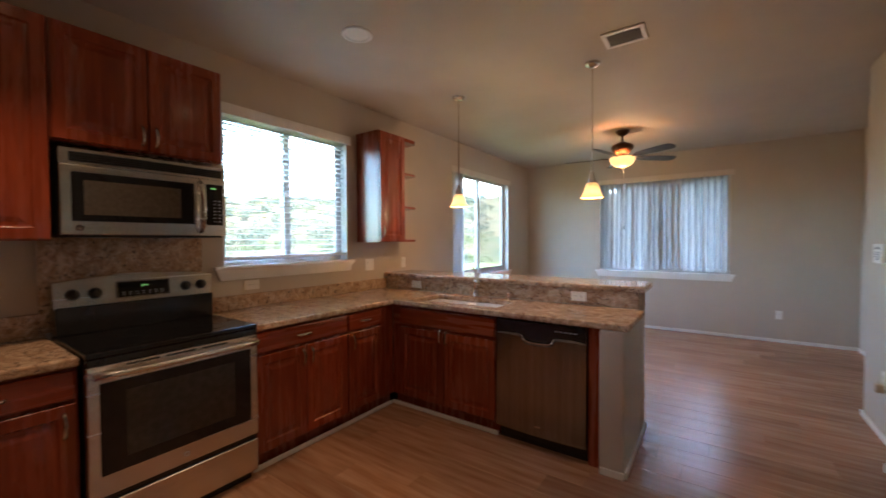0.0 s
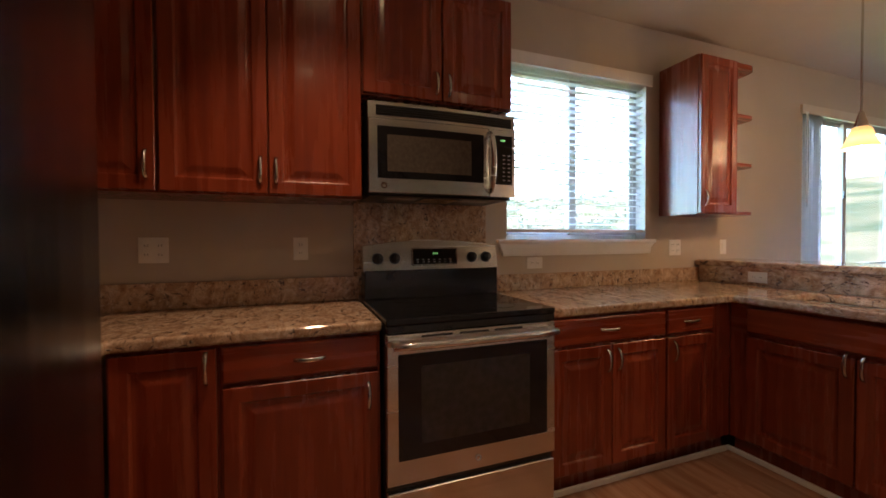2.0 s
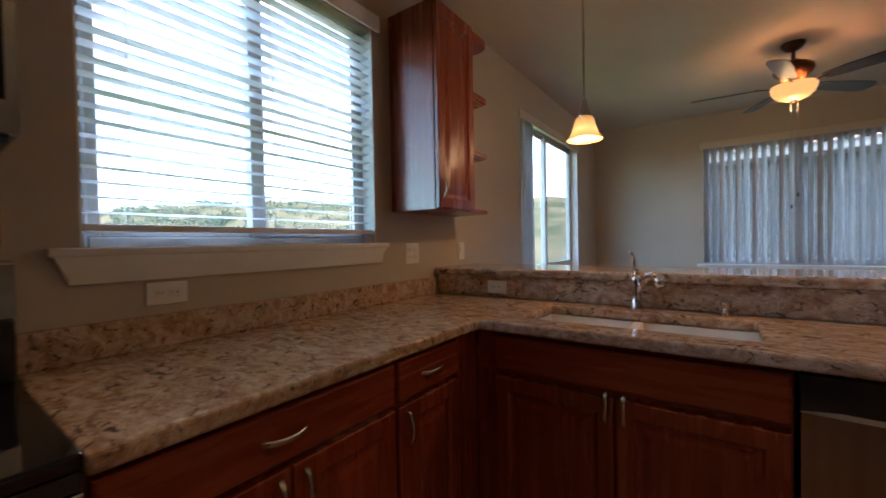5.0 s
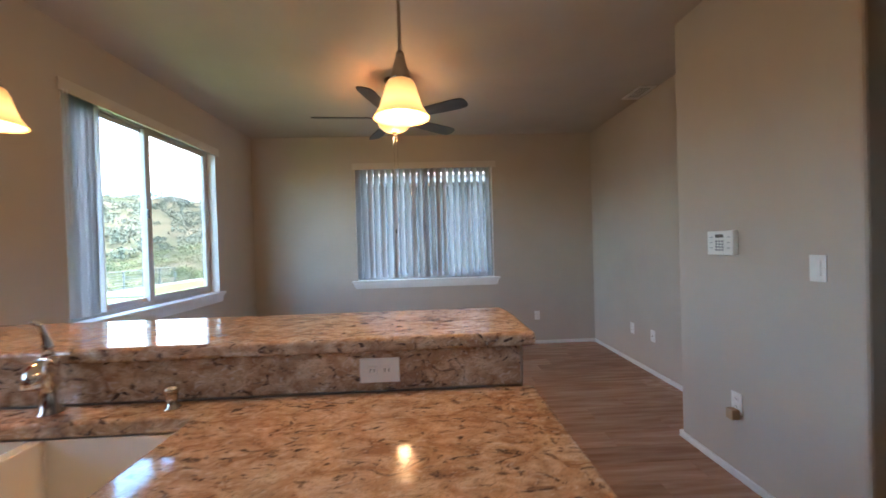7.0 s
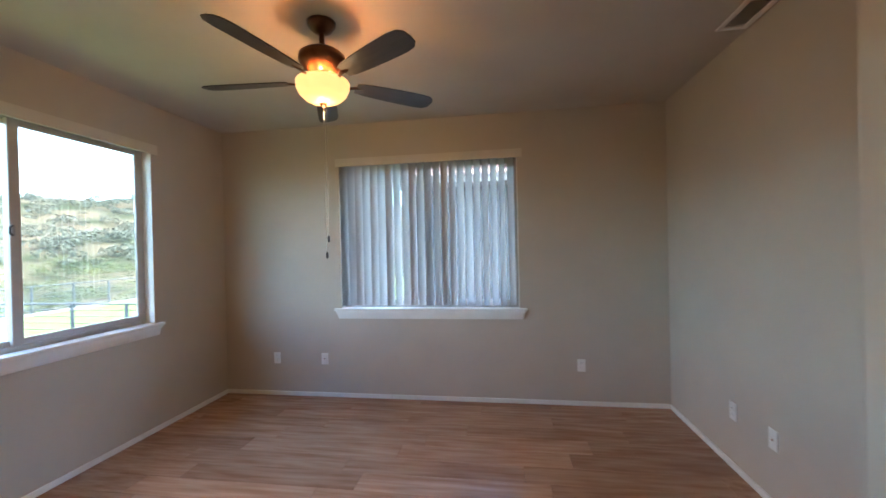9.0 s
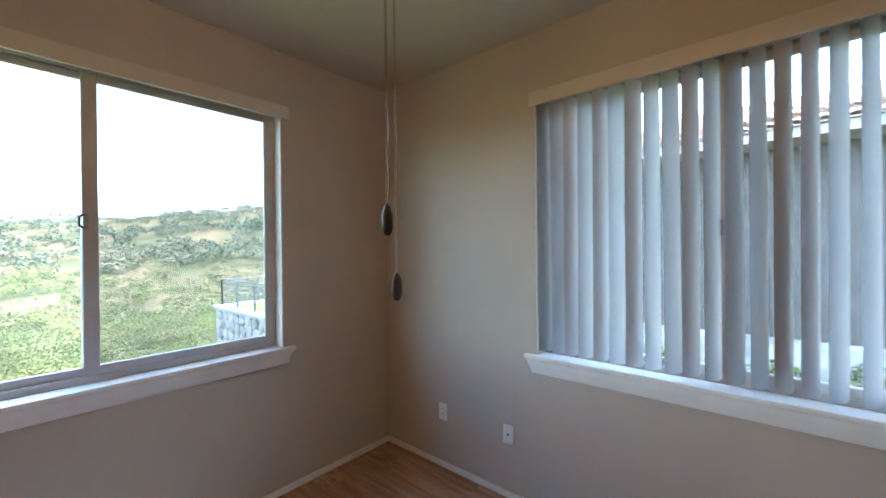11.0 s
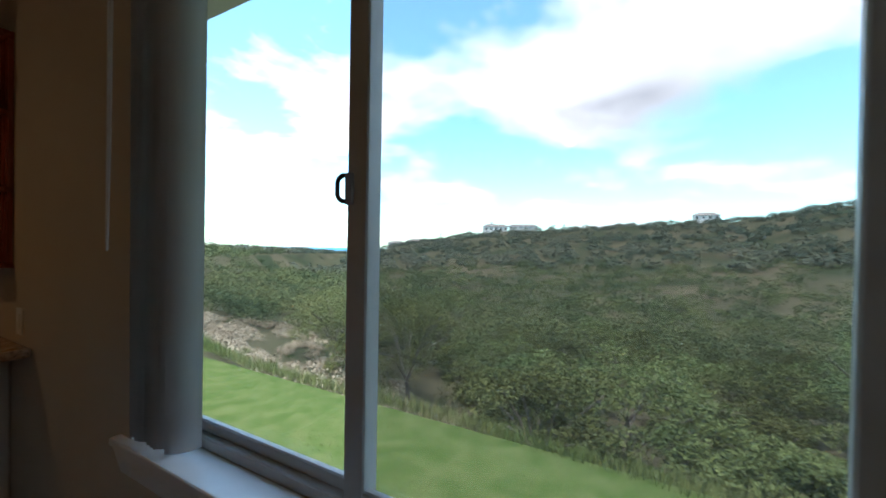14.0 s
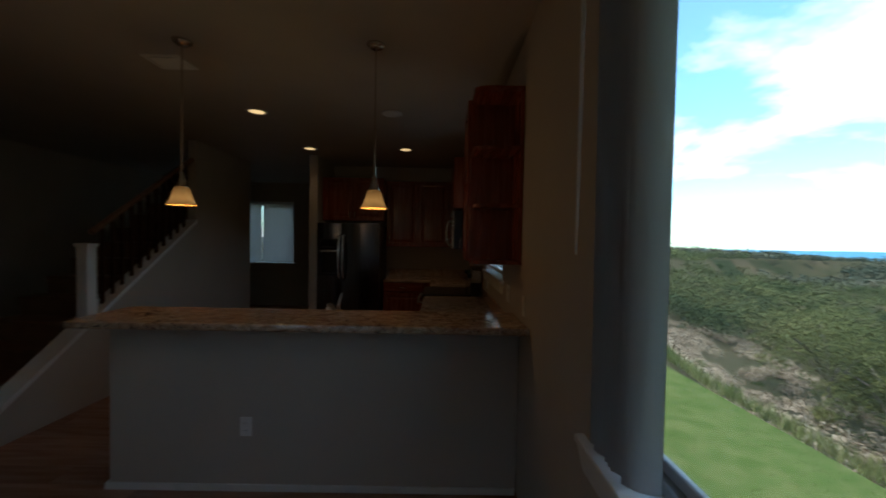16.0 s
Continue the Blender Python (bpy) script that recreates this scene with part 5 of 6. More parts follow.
part("finial", bm_lathe([(0, -0.445), (0.02, -0.447), (0.018, -0.455), (0.008, -0.462), (0.0, -0.468)], 16), BRONZE, fan, smooth=True)
bm = bmesh.new()
outline = [(0.19, 0.040), (0.24, 0.052), (0.34, 0.060), (0.48, 0.066), (0.60, 0.068), (0.655, 0.060), (0.68, 0.038), (0.686, 0.0)]
loop = outline + [(x, -y) for x, y in outline[-2::-1]]
hi = [bm.verts.new((x, y, 0.003)) for x, y in loop]
lo = [bm.verts.new((x, y, -0.003)) for x, y in loop]
bm.faces.new(hi); bm.faces.new(lo[::-1])
for k in range(len(loop)):
    j = (k + 1) % len(loop)
    bm.faces.new((hi[k], lo[k], lo[j], hi[j]))
blade_me = None
for k in range(5):
    turn = 40 + 72 * k
    if blade_me is None:
        o = part("blade", bm, BLADE, fan, "dark wooden blade")
        blade_me = o.data
    else:
        o = new("blade", blade_me); o.parent = fan; o["label"] = "dark wooden blade"
    o.matrix_basis = pose(0, 0, -0.325, 0, 0, turn) @ pose(0, 0, 0, -13, 0, 0)
    br = part("blade_arm", bm_tube([(0.09, 0, 0.004), (0.13, 0.012, -0.012), (0.17, 0.0, -0.004), (0.245, 0, 0.006)], [0.011, 0.010, 0.012, 0.016], 8, flat=0.5), BRONZE, o, "cast bronze arm", smooth=True)
for cx, cy, drop, fob in ((0.022, -0.018, 0.735, 0.04), (-0.012, 0.028, 0.825, 0.04)):
    c = part("pull_chain", bm_tube([(cx, cy, -0.43), (cx, cy, -0.44 - drop)], 0.0016, 6), NICKEL, fan, "thin pull chain")
    part("fob", bm_lathe([(0, 0), (0.004, 0.001), (0.0072, 0.009), (0.0068, 0.028), (0.0035, 0.037), (0.0015, 0.040), (0, 0.040)], 14, at=(cx, cy, -0.44 - drop - 0.038)), BLADE, c, "dark wooden fob", smooth=True)


def can(x, y, lit):
    t = thing("recessed_light", pose(x, y, CEILING), "lit recessed ceiling light with white ring" if lit else "unlit round ceiling light with white ring", "light", "recessed ceiling lights")
    part("trim_ring", bm_lathe([(0.10, -0.0005), (0.10, -0.006), (0.092, -0.010), (0.074, -0.008), (0.070, -0.0005)], 36), WHITE, t, smooth=True)
    part("lens", bm_lathe([(0.0, -0.0065), (0.04, -0.006), (0.0735, -0.004)], 30), CAN_LENS if lit else PLATE, t, "glowing lens" if lit else "pale lens", smooth=True)


for x, y in CANS:
    can(x, y, True)
can(0.979, 1.735, False)


def vent(x, y, w, d):
    """Ceiling register with slanted slats along x."""
    t = thing("ceiling_vent", pose(x, y, CEILING), "white metal ceiling register with slanted slats", "vent")
    bm = bmesh.new()
    for a, b, c, e in ((-w / 2, w / 2, -d / 2, -d / 2 + 0.03), (-w / 2, w / 2, d / 2 - 0.03, d / 2), (-w / 2, -w / 2 + 0.03, -d / 2 + 0.03, d / 2 - 0.03), (w / 2 - 0.03, w / 2, -d / 2 + 0.03, d / 2 - 0.03)):
        bm_box(a, b, c, e, -0.012, -0.0005, 0.003, 1, bm)
    part("frame", bm, WHITE, t)
    part("backing", bm_box(-w / 2 + 0.03, w / 2 - 0.03, -d / 2 + 0.03, d / 2 - 0.03, -0.003, -0.0008), BLACK_PLASTIC, t)
    n = int((d - 0.06) / 0.018)
    for k in range(n):
        o = part("slat", bm_box(-w / 2 + 0.031, w / 2 - 0.031, -0.0065, 0.0065, -0.001, 0.001), WHITE, t)
        o.matrix_basis = pose(0, -d / 2 + 0.039 + k * 0.018, -0.0075, 35, 0, 0)
    return t


vent(2.39, 2.77, 0.26, 0.22)
vent(4.265, 5.53, 0.17, 0.32)


# ---------------------------------------------------------------- plates on the walls
def plate(m, kind, label, wide=False, flat=False):
    """Wall plate in x-z, front at -y. kind: outlet, switch, twin."""
    names = {"outlet": "wall_outlet", "switch": "light_switch", "twin": "wall_outlet", "blank": "cable_plate"}
    t = thing(names[kind], m, label, "switch" if kind == "switch" else "outlet")
    w, h = (0.118, 0.118) if kind == "twin" else (0.072, 0.116)
    if flat:
        w, h = 0.116, 0.072
    part("cover", bm_box(-w / 2, w / 2, -0.006, -0.0003, -h / 2, h / 2, 0.003), PLATE, t, "white plastic cover")
    if kind == "switch":
        part("rocker", bm_box(-0.016, 0.016, -0.010, -0.005, -0.033, 0.033, 0.002), PLATE, t)
    elif kind == "blank":
        part("socket", bm_box(-0.007, 0.007, -0.010, -0.005, -0.007, 0.007, 0.002), NICKEL, t)
    else:
        for cx in ((0,) if kind == "outlet" else (-0.027, 0.027)):
            for s in (-1, 1):
                ax, az = (s * 0.021, 0) if flat else (cx, s * 0.021)
                f = part("socket", bm_box(ax - 0.015, ax + 0.015, -0.0085, -0.005, az - 0.014, az + 0.014, 0.003), PLATE, t)
                for e in (-0.006, 0.006):
                    part("slot", bm_box(ax + e - 0.0012, ax + e + 0.0012, -0.0089, -0.0083, az - 0.004, az + 0.006), PLATE_DARK, f)
    return t


wx_ = lambda y, z: pose(0.0, y, z, 0, 0, 90)
plate(wx_(-0.495, 1.185), "twin", "white double outlet plate above the counter")
plate(wx_(0.139, 1.185), "outlet", "white wall outlet above the counter")
plate(wx_(1.546, 1.078), "outlet", "white outlet lying sideways below the window", flat=True)
plate(wx_(2.775, 1.165), "twin", "white double plate below the wall cabinet")
plate(wx_(3.30, 1.165), "switch", "white switch plate above the bar")
plate(pose(0.43, 3.007, 0.968), "outlet", "white outlet in the stone backsplash", flat=True)
plate(pose(2.032, 3.007, 0.972), "outlet", "white outlet in the stone backsplash", flat=True)
plate(pose(0.576, NORTH, 0.383), "outlet", "white wall outlet low on the wall")
plate(pose(1.097, NORTH, 0.383), "blank", "white cable plate low on the wall")
plate(pose(3.604, NORTH, 0.371), "outlet", "white wall outlet low on the wall")
plate(pose(EAST, 5.553, 0.378, 0, 0, -90), "blank", "white cable plate low on the wall")
plate(pose(EAST, 5.93, 0.378, 0, 0, -90), "outlet", "white wall outlet low on the wall")
plate(pose(STUB_X, 3.455, 1.185, 0, 0, -90), "switch", "white rocker switch plate")
plate(pose(STUB_X, 3.91, 0.42, 0, 0, -90), "outlet", "white wall outlet with a tan adapter below")
plate(pose(4.12, STUB_Y0, 1.19), "switch", "white rocker switch plate beside the stairs")
plate(pose(1.637, 3.19, 0.392, 0, 0, 180), "outlet", "white wall outlet on the bar wall")
ad = thing("plug_adapter", pose(STUB_X, 3.91, 0.362, 0, 0, -90), "tan plug adapter in the wall outlet", "adapter")
part("case", bm_box(-0.024, 0.024, -0.05, -0.0065, -0.03, 0.026, 0.005), TAN_BOX, ad)
kpad = thing("alarm_keypad", pose(STUB_X, 3.975, 1.298, 0, 0, -90), "white alarm keypad with small display", "keypad")
part("case", bm_box(-0.095, 0.095, -0.032, -0.0005, -0.068, 0.068, 0.006), PLATE, kpad)
part("display", bm_box(-0.03, 0.028, -0.0335, -0.031, 0.03, 0.048), PLATE_DARK, kpad, "small dark display")
for r in range(4):
    for c in range(3):
        part("key", bm_box(-0.03 + c * 0.022, -0.014 + c * 0.022, -0.0345, -0.0315, -0.045 + r * 0.016, -0.034 + r * 0.016, 0.001, 1), GREY_PLASTIC, kpad)
for z in (-0.03, 0.0, 0.03):
    for x in (-0.075, 0.055):
        part("text_bar", bm_box(x, x + 0.022, -0.0327, -0.0315, z, z + 0.004), GREY_PLASTIC, kpad)


# ---------------------------------------------------------------- outside
def lawn_edge(y):
    return -3.9 - 0.55 * max(0.0, (1.5 - y) / 4) ** 1.5 - 0.12 * math.sin(y * 0.7)


def ridge(bearing):
    """Height over the floor of the skyline far to the west, by bearing from due west (positive to the north)."""
    pts = ((-70, -22), (-48, -22), (-38, -6), (-30, 6), (-20, 14), (-5, 19), (7, 23), (20, 37), (35, 41), (50, 43), (70, 42))
    for (a, h), (b, k) in zip(pts, pts[1:]):
        if a <= bearing <= b:
            return h + (k - h) * (bearing - a) / (b - a)
    return pts[0][1] if bearing < -70 else pts[-1][1]


def ground(x, y):
    """Height of the land: lawn beside the house, then a scrub valley and the far ridge."""
    e = lawn_edge(y)
    near = -0.6 - 0.03 * max(0.0, -x)
    d = e - x
    if d <= 0:
        return near
    r = math.hypot(x, y - 5)
    bearing = math.degrees(math.atan2(y - 5, -x))
    low = near - 3.4 * (1 - math.exp(-d / 3.0)) - 6.5 * (1 - math.exp(-d / 40.0))
    s = min(1.0, max(0.0, (r - 60) / 340.0))
    s = s * s * (3 - 2 * s)
    far = ridge(bearing)
    if far < -15:
        far = -22 - 30 * min(1, max(0, (r - 300) / 1500))
    z = low * (1 - s) + far * s
    if r > 420:
        z -= (r - 420) * 0.03
    if r > 3900:
        z = min(z, -75)
    z = max(z, -54) if r <= 3900 else z
    rough = min(1.0, d / 12) * (0.6 + min(3.0, r / 110))
    z += rough * noise.noise(Vector((x * 0.045, y * 0.045, 0.3))) * 1.3 + rough * 0.5 * noise.noise(Vector((x * 0.16, y * 0.16, 2.0)))
    return z


def graded(a, b, first, grow):
    out, step = [a], first
    while out[-1] < b:
        out.append(out[-1] + step)
        step *= grow
    return out


gx = [-v for v in graded(-1.0, 4500, 0.55, 1.065)][::-1]
gx = sorted(set([round(v, 3) for v in gx] + [2.0, 8.0, 30.0, 120.0, 600.0, 4000.0]))
gy_up = graded(5.0, 3500, 0.8, 1.07)
gy_dn = [10 - v for v in graded(5.8, 4500, 0.8, 1.07)]
gy = sorted(set(round(v, 3) for v in gy_up + gy_dn))
verts = [(x, y, ground(x, y)) for x in gx for y in gy]
ny_ = len(gy)
faces = [(i * ny_ + j, (i + 1) * ny_ + j, (i + 1) * ny_ + j + 1, i * ny_ + j + 1) for i in range(len(gx) - 1) for j in range(ny_ - 1)]
me = bpy.data.meshes.new("ground")
me.from_pydata(verts, [], faces)
me.materials.append(HILL); me.materials.append(GRASS)
me.polygons.foreach_set("use_smooth", [True] * len(faces))
idx = []
for f in faces:
    cx = sum(verts[k][0] for k in f) / 4; cy = sum(verts[k][1] for k in f) / 4
    idx.append(1 if cx > lawn_edge(cy) + 0.2 and -12 < cx < -1.2 else 0)
me.polygons.foreach_set("material_index", idx)
me.update()
tagged(new("ground", me), "grass lawn falling away to a scrub-covered valley", "", "", "structure")
sea = setting("water", bm_box(-60000, 5000, -60000, 20000, -62, -60), SEA, "flat blue sea at the horizon")


def leaves(name, centres, per, size, material, label, squash=0.75):
    """Many small leaf quads gathered in clumps; centres: (x, y, z, radius)."""
    c = np.array(centres)
    n = len(c) * per
    rs = np.random.RandomState(len(c) + per)
    who = np.repeat(np.arange(len(c)), per)
    d = rs.normal(size=(n, 3))
    d /= np.linalg.norm(d, axis=1)[:, None]
    d[:, 2] = np.where(d[:, 2] < -0.25, -d[:, 2], d[:, 2])
    lump = 0.72 + 0.28 * np.sin(d[:, 0] * 5 + who) * np.sin(d[:, 1] * 6 + 2 * who) 
    rad = c[who, 3] * lump * rs.uniform(0.72, 1.05, n)
    p = c[who, :3] + d * rad[:, None] * np.array((1, 1, squash))
    a = rs.normal(size=(n, 3)); a /= np.linalg.norm(a, axis=1)[:, None]
    nrm = d + np.array((0, 0, 0.3)) + 0.75 * rs.normal(size=(n, 3)); nrm /= np.linalg.norm(nrm, axis=1)[:, None]
    a -= nrm * np.sum(a * nrm, axis=1)[:, None]; a /= np.linalg.norm(a, axis=1)[:, None] + 1e-6
    b = np.cross(nrm, a); b /= np.linalg.norm(b, axis=1)[:, None] + 1e-6
    s = (size * rs.uniform(0.6, 1.4, n) * (c[who, 3] ** 0.5))[:, None]
    v = np.stack((p - a * s * 0.9, p + b * s * 0.45, p + a * s * 0.9, p - b * s * 0.45), 1).reshape(-1, 3)
    m = bpy.data.meshes.new(name)
    m.from_pydata(v.tolist(), [], np.arange(4 * n).reshape(-1, 4).tolist())
    m.materials.append(material)
    return tagged(new(name, m), label, "shrubs", "", "stuff")


random.seed(11)
near_c, slope_c, mid_c, far_c, dry_c = [], [], [], [], []
for k in range(1000):
    y = random.uniform(-22, 34)
    d = 1.2 + 26 * random.random() ** 1.3
    x = lawn_edge(y) - d
    if y > 9.5 and x > -16.5:
        continue
    if y < 2.5 and d < 11 and random.random() < 0.85:
        for q in range(3):
            x, y = x + random.uniform(-0.8, 0.8), y + random.uniform(-0.8, 0.8)
            dry_c.append((x, y, ground(x, y) + 0.15, random.uniform(0.35, 0.7)))
        continue
    r = random.uniform(0.35, 0.8)
    if d > 9 or k % 3:
        continue
    g = ground(x, y)
    for q in range(4):
        a, s = random.uniform(0, 6.28), random.uniform(0.1, 0.9) * r
        near_c.append((x + s * math.cos(a), y + s * math.sin(a), g + random.uniform(0.1, 0.8) * r, r * random.uniform(0.3, 0.55)))
for k in range(3600):
    dd = 30 + 150 * random.random() ** 1.2
    be = radians(random.uniform(-62, 62))
    x, y = -dd * math.cos(be), 5 + dd * math.sin(be)
    if noise.noise(Vector((x * 0.02, y * 0.02, 7))) < -0.42:
        continue
    r = random.uniform(1.0, 2.2) * random.choice((0.8, 1.0, 1.3, 1.9))
    (slope_c if dd < 72 else mid_c).append((x, y, ground(x, y) + r * 0.35, r))
for k in range(3200):
    dd = 170 + 330 * random.random()
    be = radians(random.uniform(-62, 62))
    x, y = -dd * math.cos(be), 5 + dd * math.sin(be)
    if noise.noise(Vector((x * 0.012, y * 0.012, 7))) < -0.4:
        continue
    r = random.uniform(2.2, 5.0)
    far_c.append((x, y, ground(x, y) + r * 0.3, r))
leaves("shrub_thicket", near_c, 160, 0.055, LEAF, "low green scrub below the lawn")
leaves("slope_scrub", slope_c, 330, 0.066, LEAF_MID, "green thorn scrub on the slope below the lawn")
leaves("valley_scrub", mid_c, 110, 0.14, LEAF_MID, "green scrub covering the valley")
leaves("hillside_scrub", far_c, 60, 0.34, LEAF_FAR, "dark scrub covering the far hillside")
leaves("dry_brush", dry_c, 160, 0.07, DRY, "pale dry grass and brush at the lawn edge")


def leaf_crown(rs, lobes, per, size):
    """Leaf quads over the upper skin of many lobes, thinning towards the undersides."""
    c = np.array(lobes)
    n = len(c) * per
    who = np.repeat(np.arange(len(c)), per)
    d = rs.normal(size=(n, 3)); d /= np.linalg.norm(d, axis=1)[:, None]
    flip = (d[:, 2] < 0) & (rs.uniform(size=n) < 0.65)
    d[flip, 2] *= -1
    rad = c[who, 3] * rs.uniform(0.35, 1.0, n) ** 0.35 * rs.uniform(0.88, 1.15, n)
    p = c[who, :3] + d * rad[:, None] * np.array((1, 1, 0.7))
    a = d * np.array((1, 1, 0.4)) + 0.8 * rs.normal(size=(n, 3)); a /= np.linalg.norm(a, axis=1)[:, None]
    b = np.cross(np.array((0, 0, 1.0)) + 0.7 * rs.normal(size=(n, 3)), a); b /= np.linalg.norm(b, axis=1)[:, None] + 1e-6
    s = (size * rs.uniform(0.5, 1.5, n))[:, None]
    v = np.stack((p - a * s, p + b * s * 0.35, p + a * s, p - b * s * 0.35), 1).reshape(-1, 3)
    m = bpy.data.meshes.new("crown")
    m.from_pydata(v.tolist(), [], np.arange(4 * n).reshape(-1, 4).tolist())
    return m


def scrub_tree(x, y, tall, wide, seed):
    """A low spreading thorn tree: leaning trunk, forked limbs, a broken crown of leaf lobes."""
    rs = np.random.RandomState(seed)
    g = ground(x, y)
    t = thing("tree", pose(x, y, g - 0.1), "wide low thorn tree with fine grey-green leaves below the lawn", "tree", "trees below the lawn")
    lobes, limbs = [], []
    for k in range(7):
        a = 6.283 * k / 7 + rs.uniform(-0.4, 0.4)
        reach, top = wide * rs.uniform(0.45, 0.85), tall * rs.uniform(0.55, 0.92)
        tip = Vector((reach * math.cos(a), reach * math.sin(a), top))
        limbs.append(tip)
        for q in range(3):
            f = rs.uniform(0.6, 1.1)
            lobes.append((tip.x * f + rs.normal() * wide * 0.16, tip.y * f + rs.normal() * wide * 0.16, min(tall * 0.97, tip.z + rs.normal() * tall * 0.13), wide * rs.uniform(0.20, 0.36)))
    for q in range(4):
        lobes.append((rs.normal() * wide * 0.25, rs.normal() * wide * 0.25, tall * rs.uniform(0.8, 0.98), wide * rs.uniform(0.18, 0.30)))
    for q in range(16):
        a, f = rs.uniform(0, 6.283), rs.uniform(0.55, 0.95)
        lobes.append((wide * f * math.cos(a), wide * f * math.sin(a), tall * rs.uniform(0.08, 0.5), wide * rs.uniform(0.18, 0.32)))
    fork = Vector((rs.normal() * 0.15, rs.normal() * 0.15, tall * 0.28))
    bt = bm_tube([(0, 0, 0), tuple(fork * 0.5), tuple(fork)], 0.09, 8)
    part("trunk", bt, BARK, t)
    for tip in limbs:
        mid = fork.lerp(tip, 0.5) + Vector((0, 0, 0.1 * tall))
        part("limb", bm_tube([tuple(fork), tuple(mid), tuple(tip)], 0.028, 5), BARK, t)
    m = leaf_crown(rs, lobes, 270, 0.055)
    m.materials.append(LEAF)
    o = new("crown", m); o.parent = t


random.seed(31)
spots = []
for k in range(400):
    y, d = random.uniform(-14, 17), 2.3 + 18 * random.random()
    x = lawn_edge(y) - d
    if (y > 9 and x > -17) or (y < 2.2 and d < 9) or len(spots) > 46:
        continue
    tall = min(3.9, 2.2 + 0.28 * d) * random.choice((0.6, 0.85, 1.1, 1.3))
    wide = tall * random.uniform(0.52, 0.72)
    if wide > d + 0.1 or any(math.hypot(x - a, y - b) < 0.66 * (wide + w) for a, b, w in spots):
        continue
    spots.append((x, y, wide))
    scrub_tree(x, y, tall, wide, 100 + k)
# longer pale grass along the edge of the lawn
rs = np.random.RandomState(8)
N = 9000
by = rs.uniform(-9, 9.5, N)
bx = np.array([lawn_edge(v) for v in by]) + 0.25 - np.abs(rs.normal(size=N)) * 0.35
bz = np.array([ground(a, b) for a, b in zip(bx, by)])
ang = rs.uniform(0, 6.28, N); hh = rs.uniform(0.05, 0.20, N)
dx, dy = np.cos(ang) * 0.006, np.sin(ang) * 0.006
v = np.stack((np.stack((bx - dx, by - dy, bz - 0.03), 1), np.stack((bx + dx, by + dy, bz - 0.03), 1), np.stack((bx + dy * 9, by - dx * 9, bz + hh), 1)), 1).reshape(-1, 3)
m = bpy.data.meshes.new("long_grass"); m.from_pydata(v.tolist(), [], np.arange(len(v)).reshape(-1, 3).tolist()); m.materials.append(EDGE_GRASS)
tagged(new("long_grass", m), "longer pale grass fringing the lawn", "grass", "", "stuff")
rs = np.random.RandomState(4)
N = 60000
bx = rs.uniform(-5.6, -1.2, N); by = rs.uniform(-9, 12, N)
keep = np.array([lawn_edge(b) + 0.05 < a for a, b in zip(bx, by)])
bx, by = bx[keep], by[keep]
bz = np.array([ground(a, b) for a, b in zip(bx, by)])
ang = rs.uniform(0, 6.28, len(bx)); hh = rs.uniform(0.006, 0.018, len(bx))
dx, dy = np.cos(ang) * 0.004, np.sin(ang) * 0.004
v = np.stack((np.stack((bx - dx, by - dy, bz - 0.01), 1), np.stack((bx + dx, by + dy, bz - 0.01), 1), np.stack((bx + dy * 3, by - dx * 3, bz + hh), 1)), 1).reshape(-1, 3)
m = bpy.data.meshes.new("grass"); m.from_pydata(v.tolist(), [], np.arange(len(v)).reshape(-1, 3).tolist()); m.materials.append(GRASS)
tagged(new("grass", m), "short green lawn grass blades", "grass", "", "stuff")


# terrace of the next garden: stone retaining wall, lawn and iron rail
TX, TY, TZ = -14.2, 10.55, -0.62
ter = thing("retaining_wall", pose(0, 0, 0), "lava stone retaining wall with pale coping", "wall")
core = part("core", bm_box(TX, -3.0, TY, TY + 20, -6.0, TZ - 0.12), MORTAR, ter)
part("coping", bm_box(TX - 0.12, -3.0, TY - 0.12, TY + 0.42, TZ - 0.119, TZ, 0.02), MORTAR, ter, "pale concrete coping")
part("coping", bm_box(TX - 0.12, TX + 0.42, TY + 0.421, TY + 20, TZ - 0.119, TZ, 0.02), MORTAR, ter, "pale concrete coping")
random.seed(5)
stones = []
for k in range(5):
    b = bmesh.new()
    bmesh.ops.create_icosphere(b, subdivisions=2, radius=0.5)
    for vv in b.verts:
        vv.co *= 1 + 0.28 * noise.noise(vv.co * 2.2 + Vector((k * 7, 0, 0)))
        vv.co.y *= 0.35
    sm = bpy.data.meshes.new("stone"); b.to_mesh(sm); b.free(); sm.materials.append(ROCK); stones.append(sm)
z = TZ - 0.30
while z > -2.6:
    x = TX + random.uniform(0, 0.3)
    while x < -6.5:
        w = random.uniform(0.34, 0.62)
        o = new("stone", random.choice(stones)); o.parent = core
        o.matrix_basis = pose(x + w / 2, TY - 0.02, z + random.uniform(-0.04, 0.04), 0, random.uniform(0, 360), 0) @ Matrix.Diagonal((w * 1.02, 0.5, random.uniform(0.36, 0.44), 1))
        x += w
    z -= 0.36
tl = setting("pavement", bm_box(TX + 0.43, -3.0, TY + 0.43, TY + 20, TZ - 0.118, TZ - 0.02), GRASS, "neighbouring terrace lawn")
rail2 = thing("iron_railing", pose(0, 0, TZ), "dark iron railing along the terrace edge", "railing")


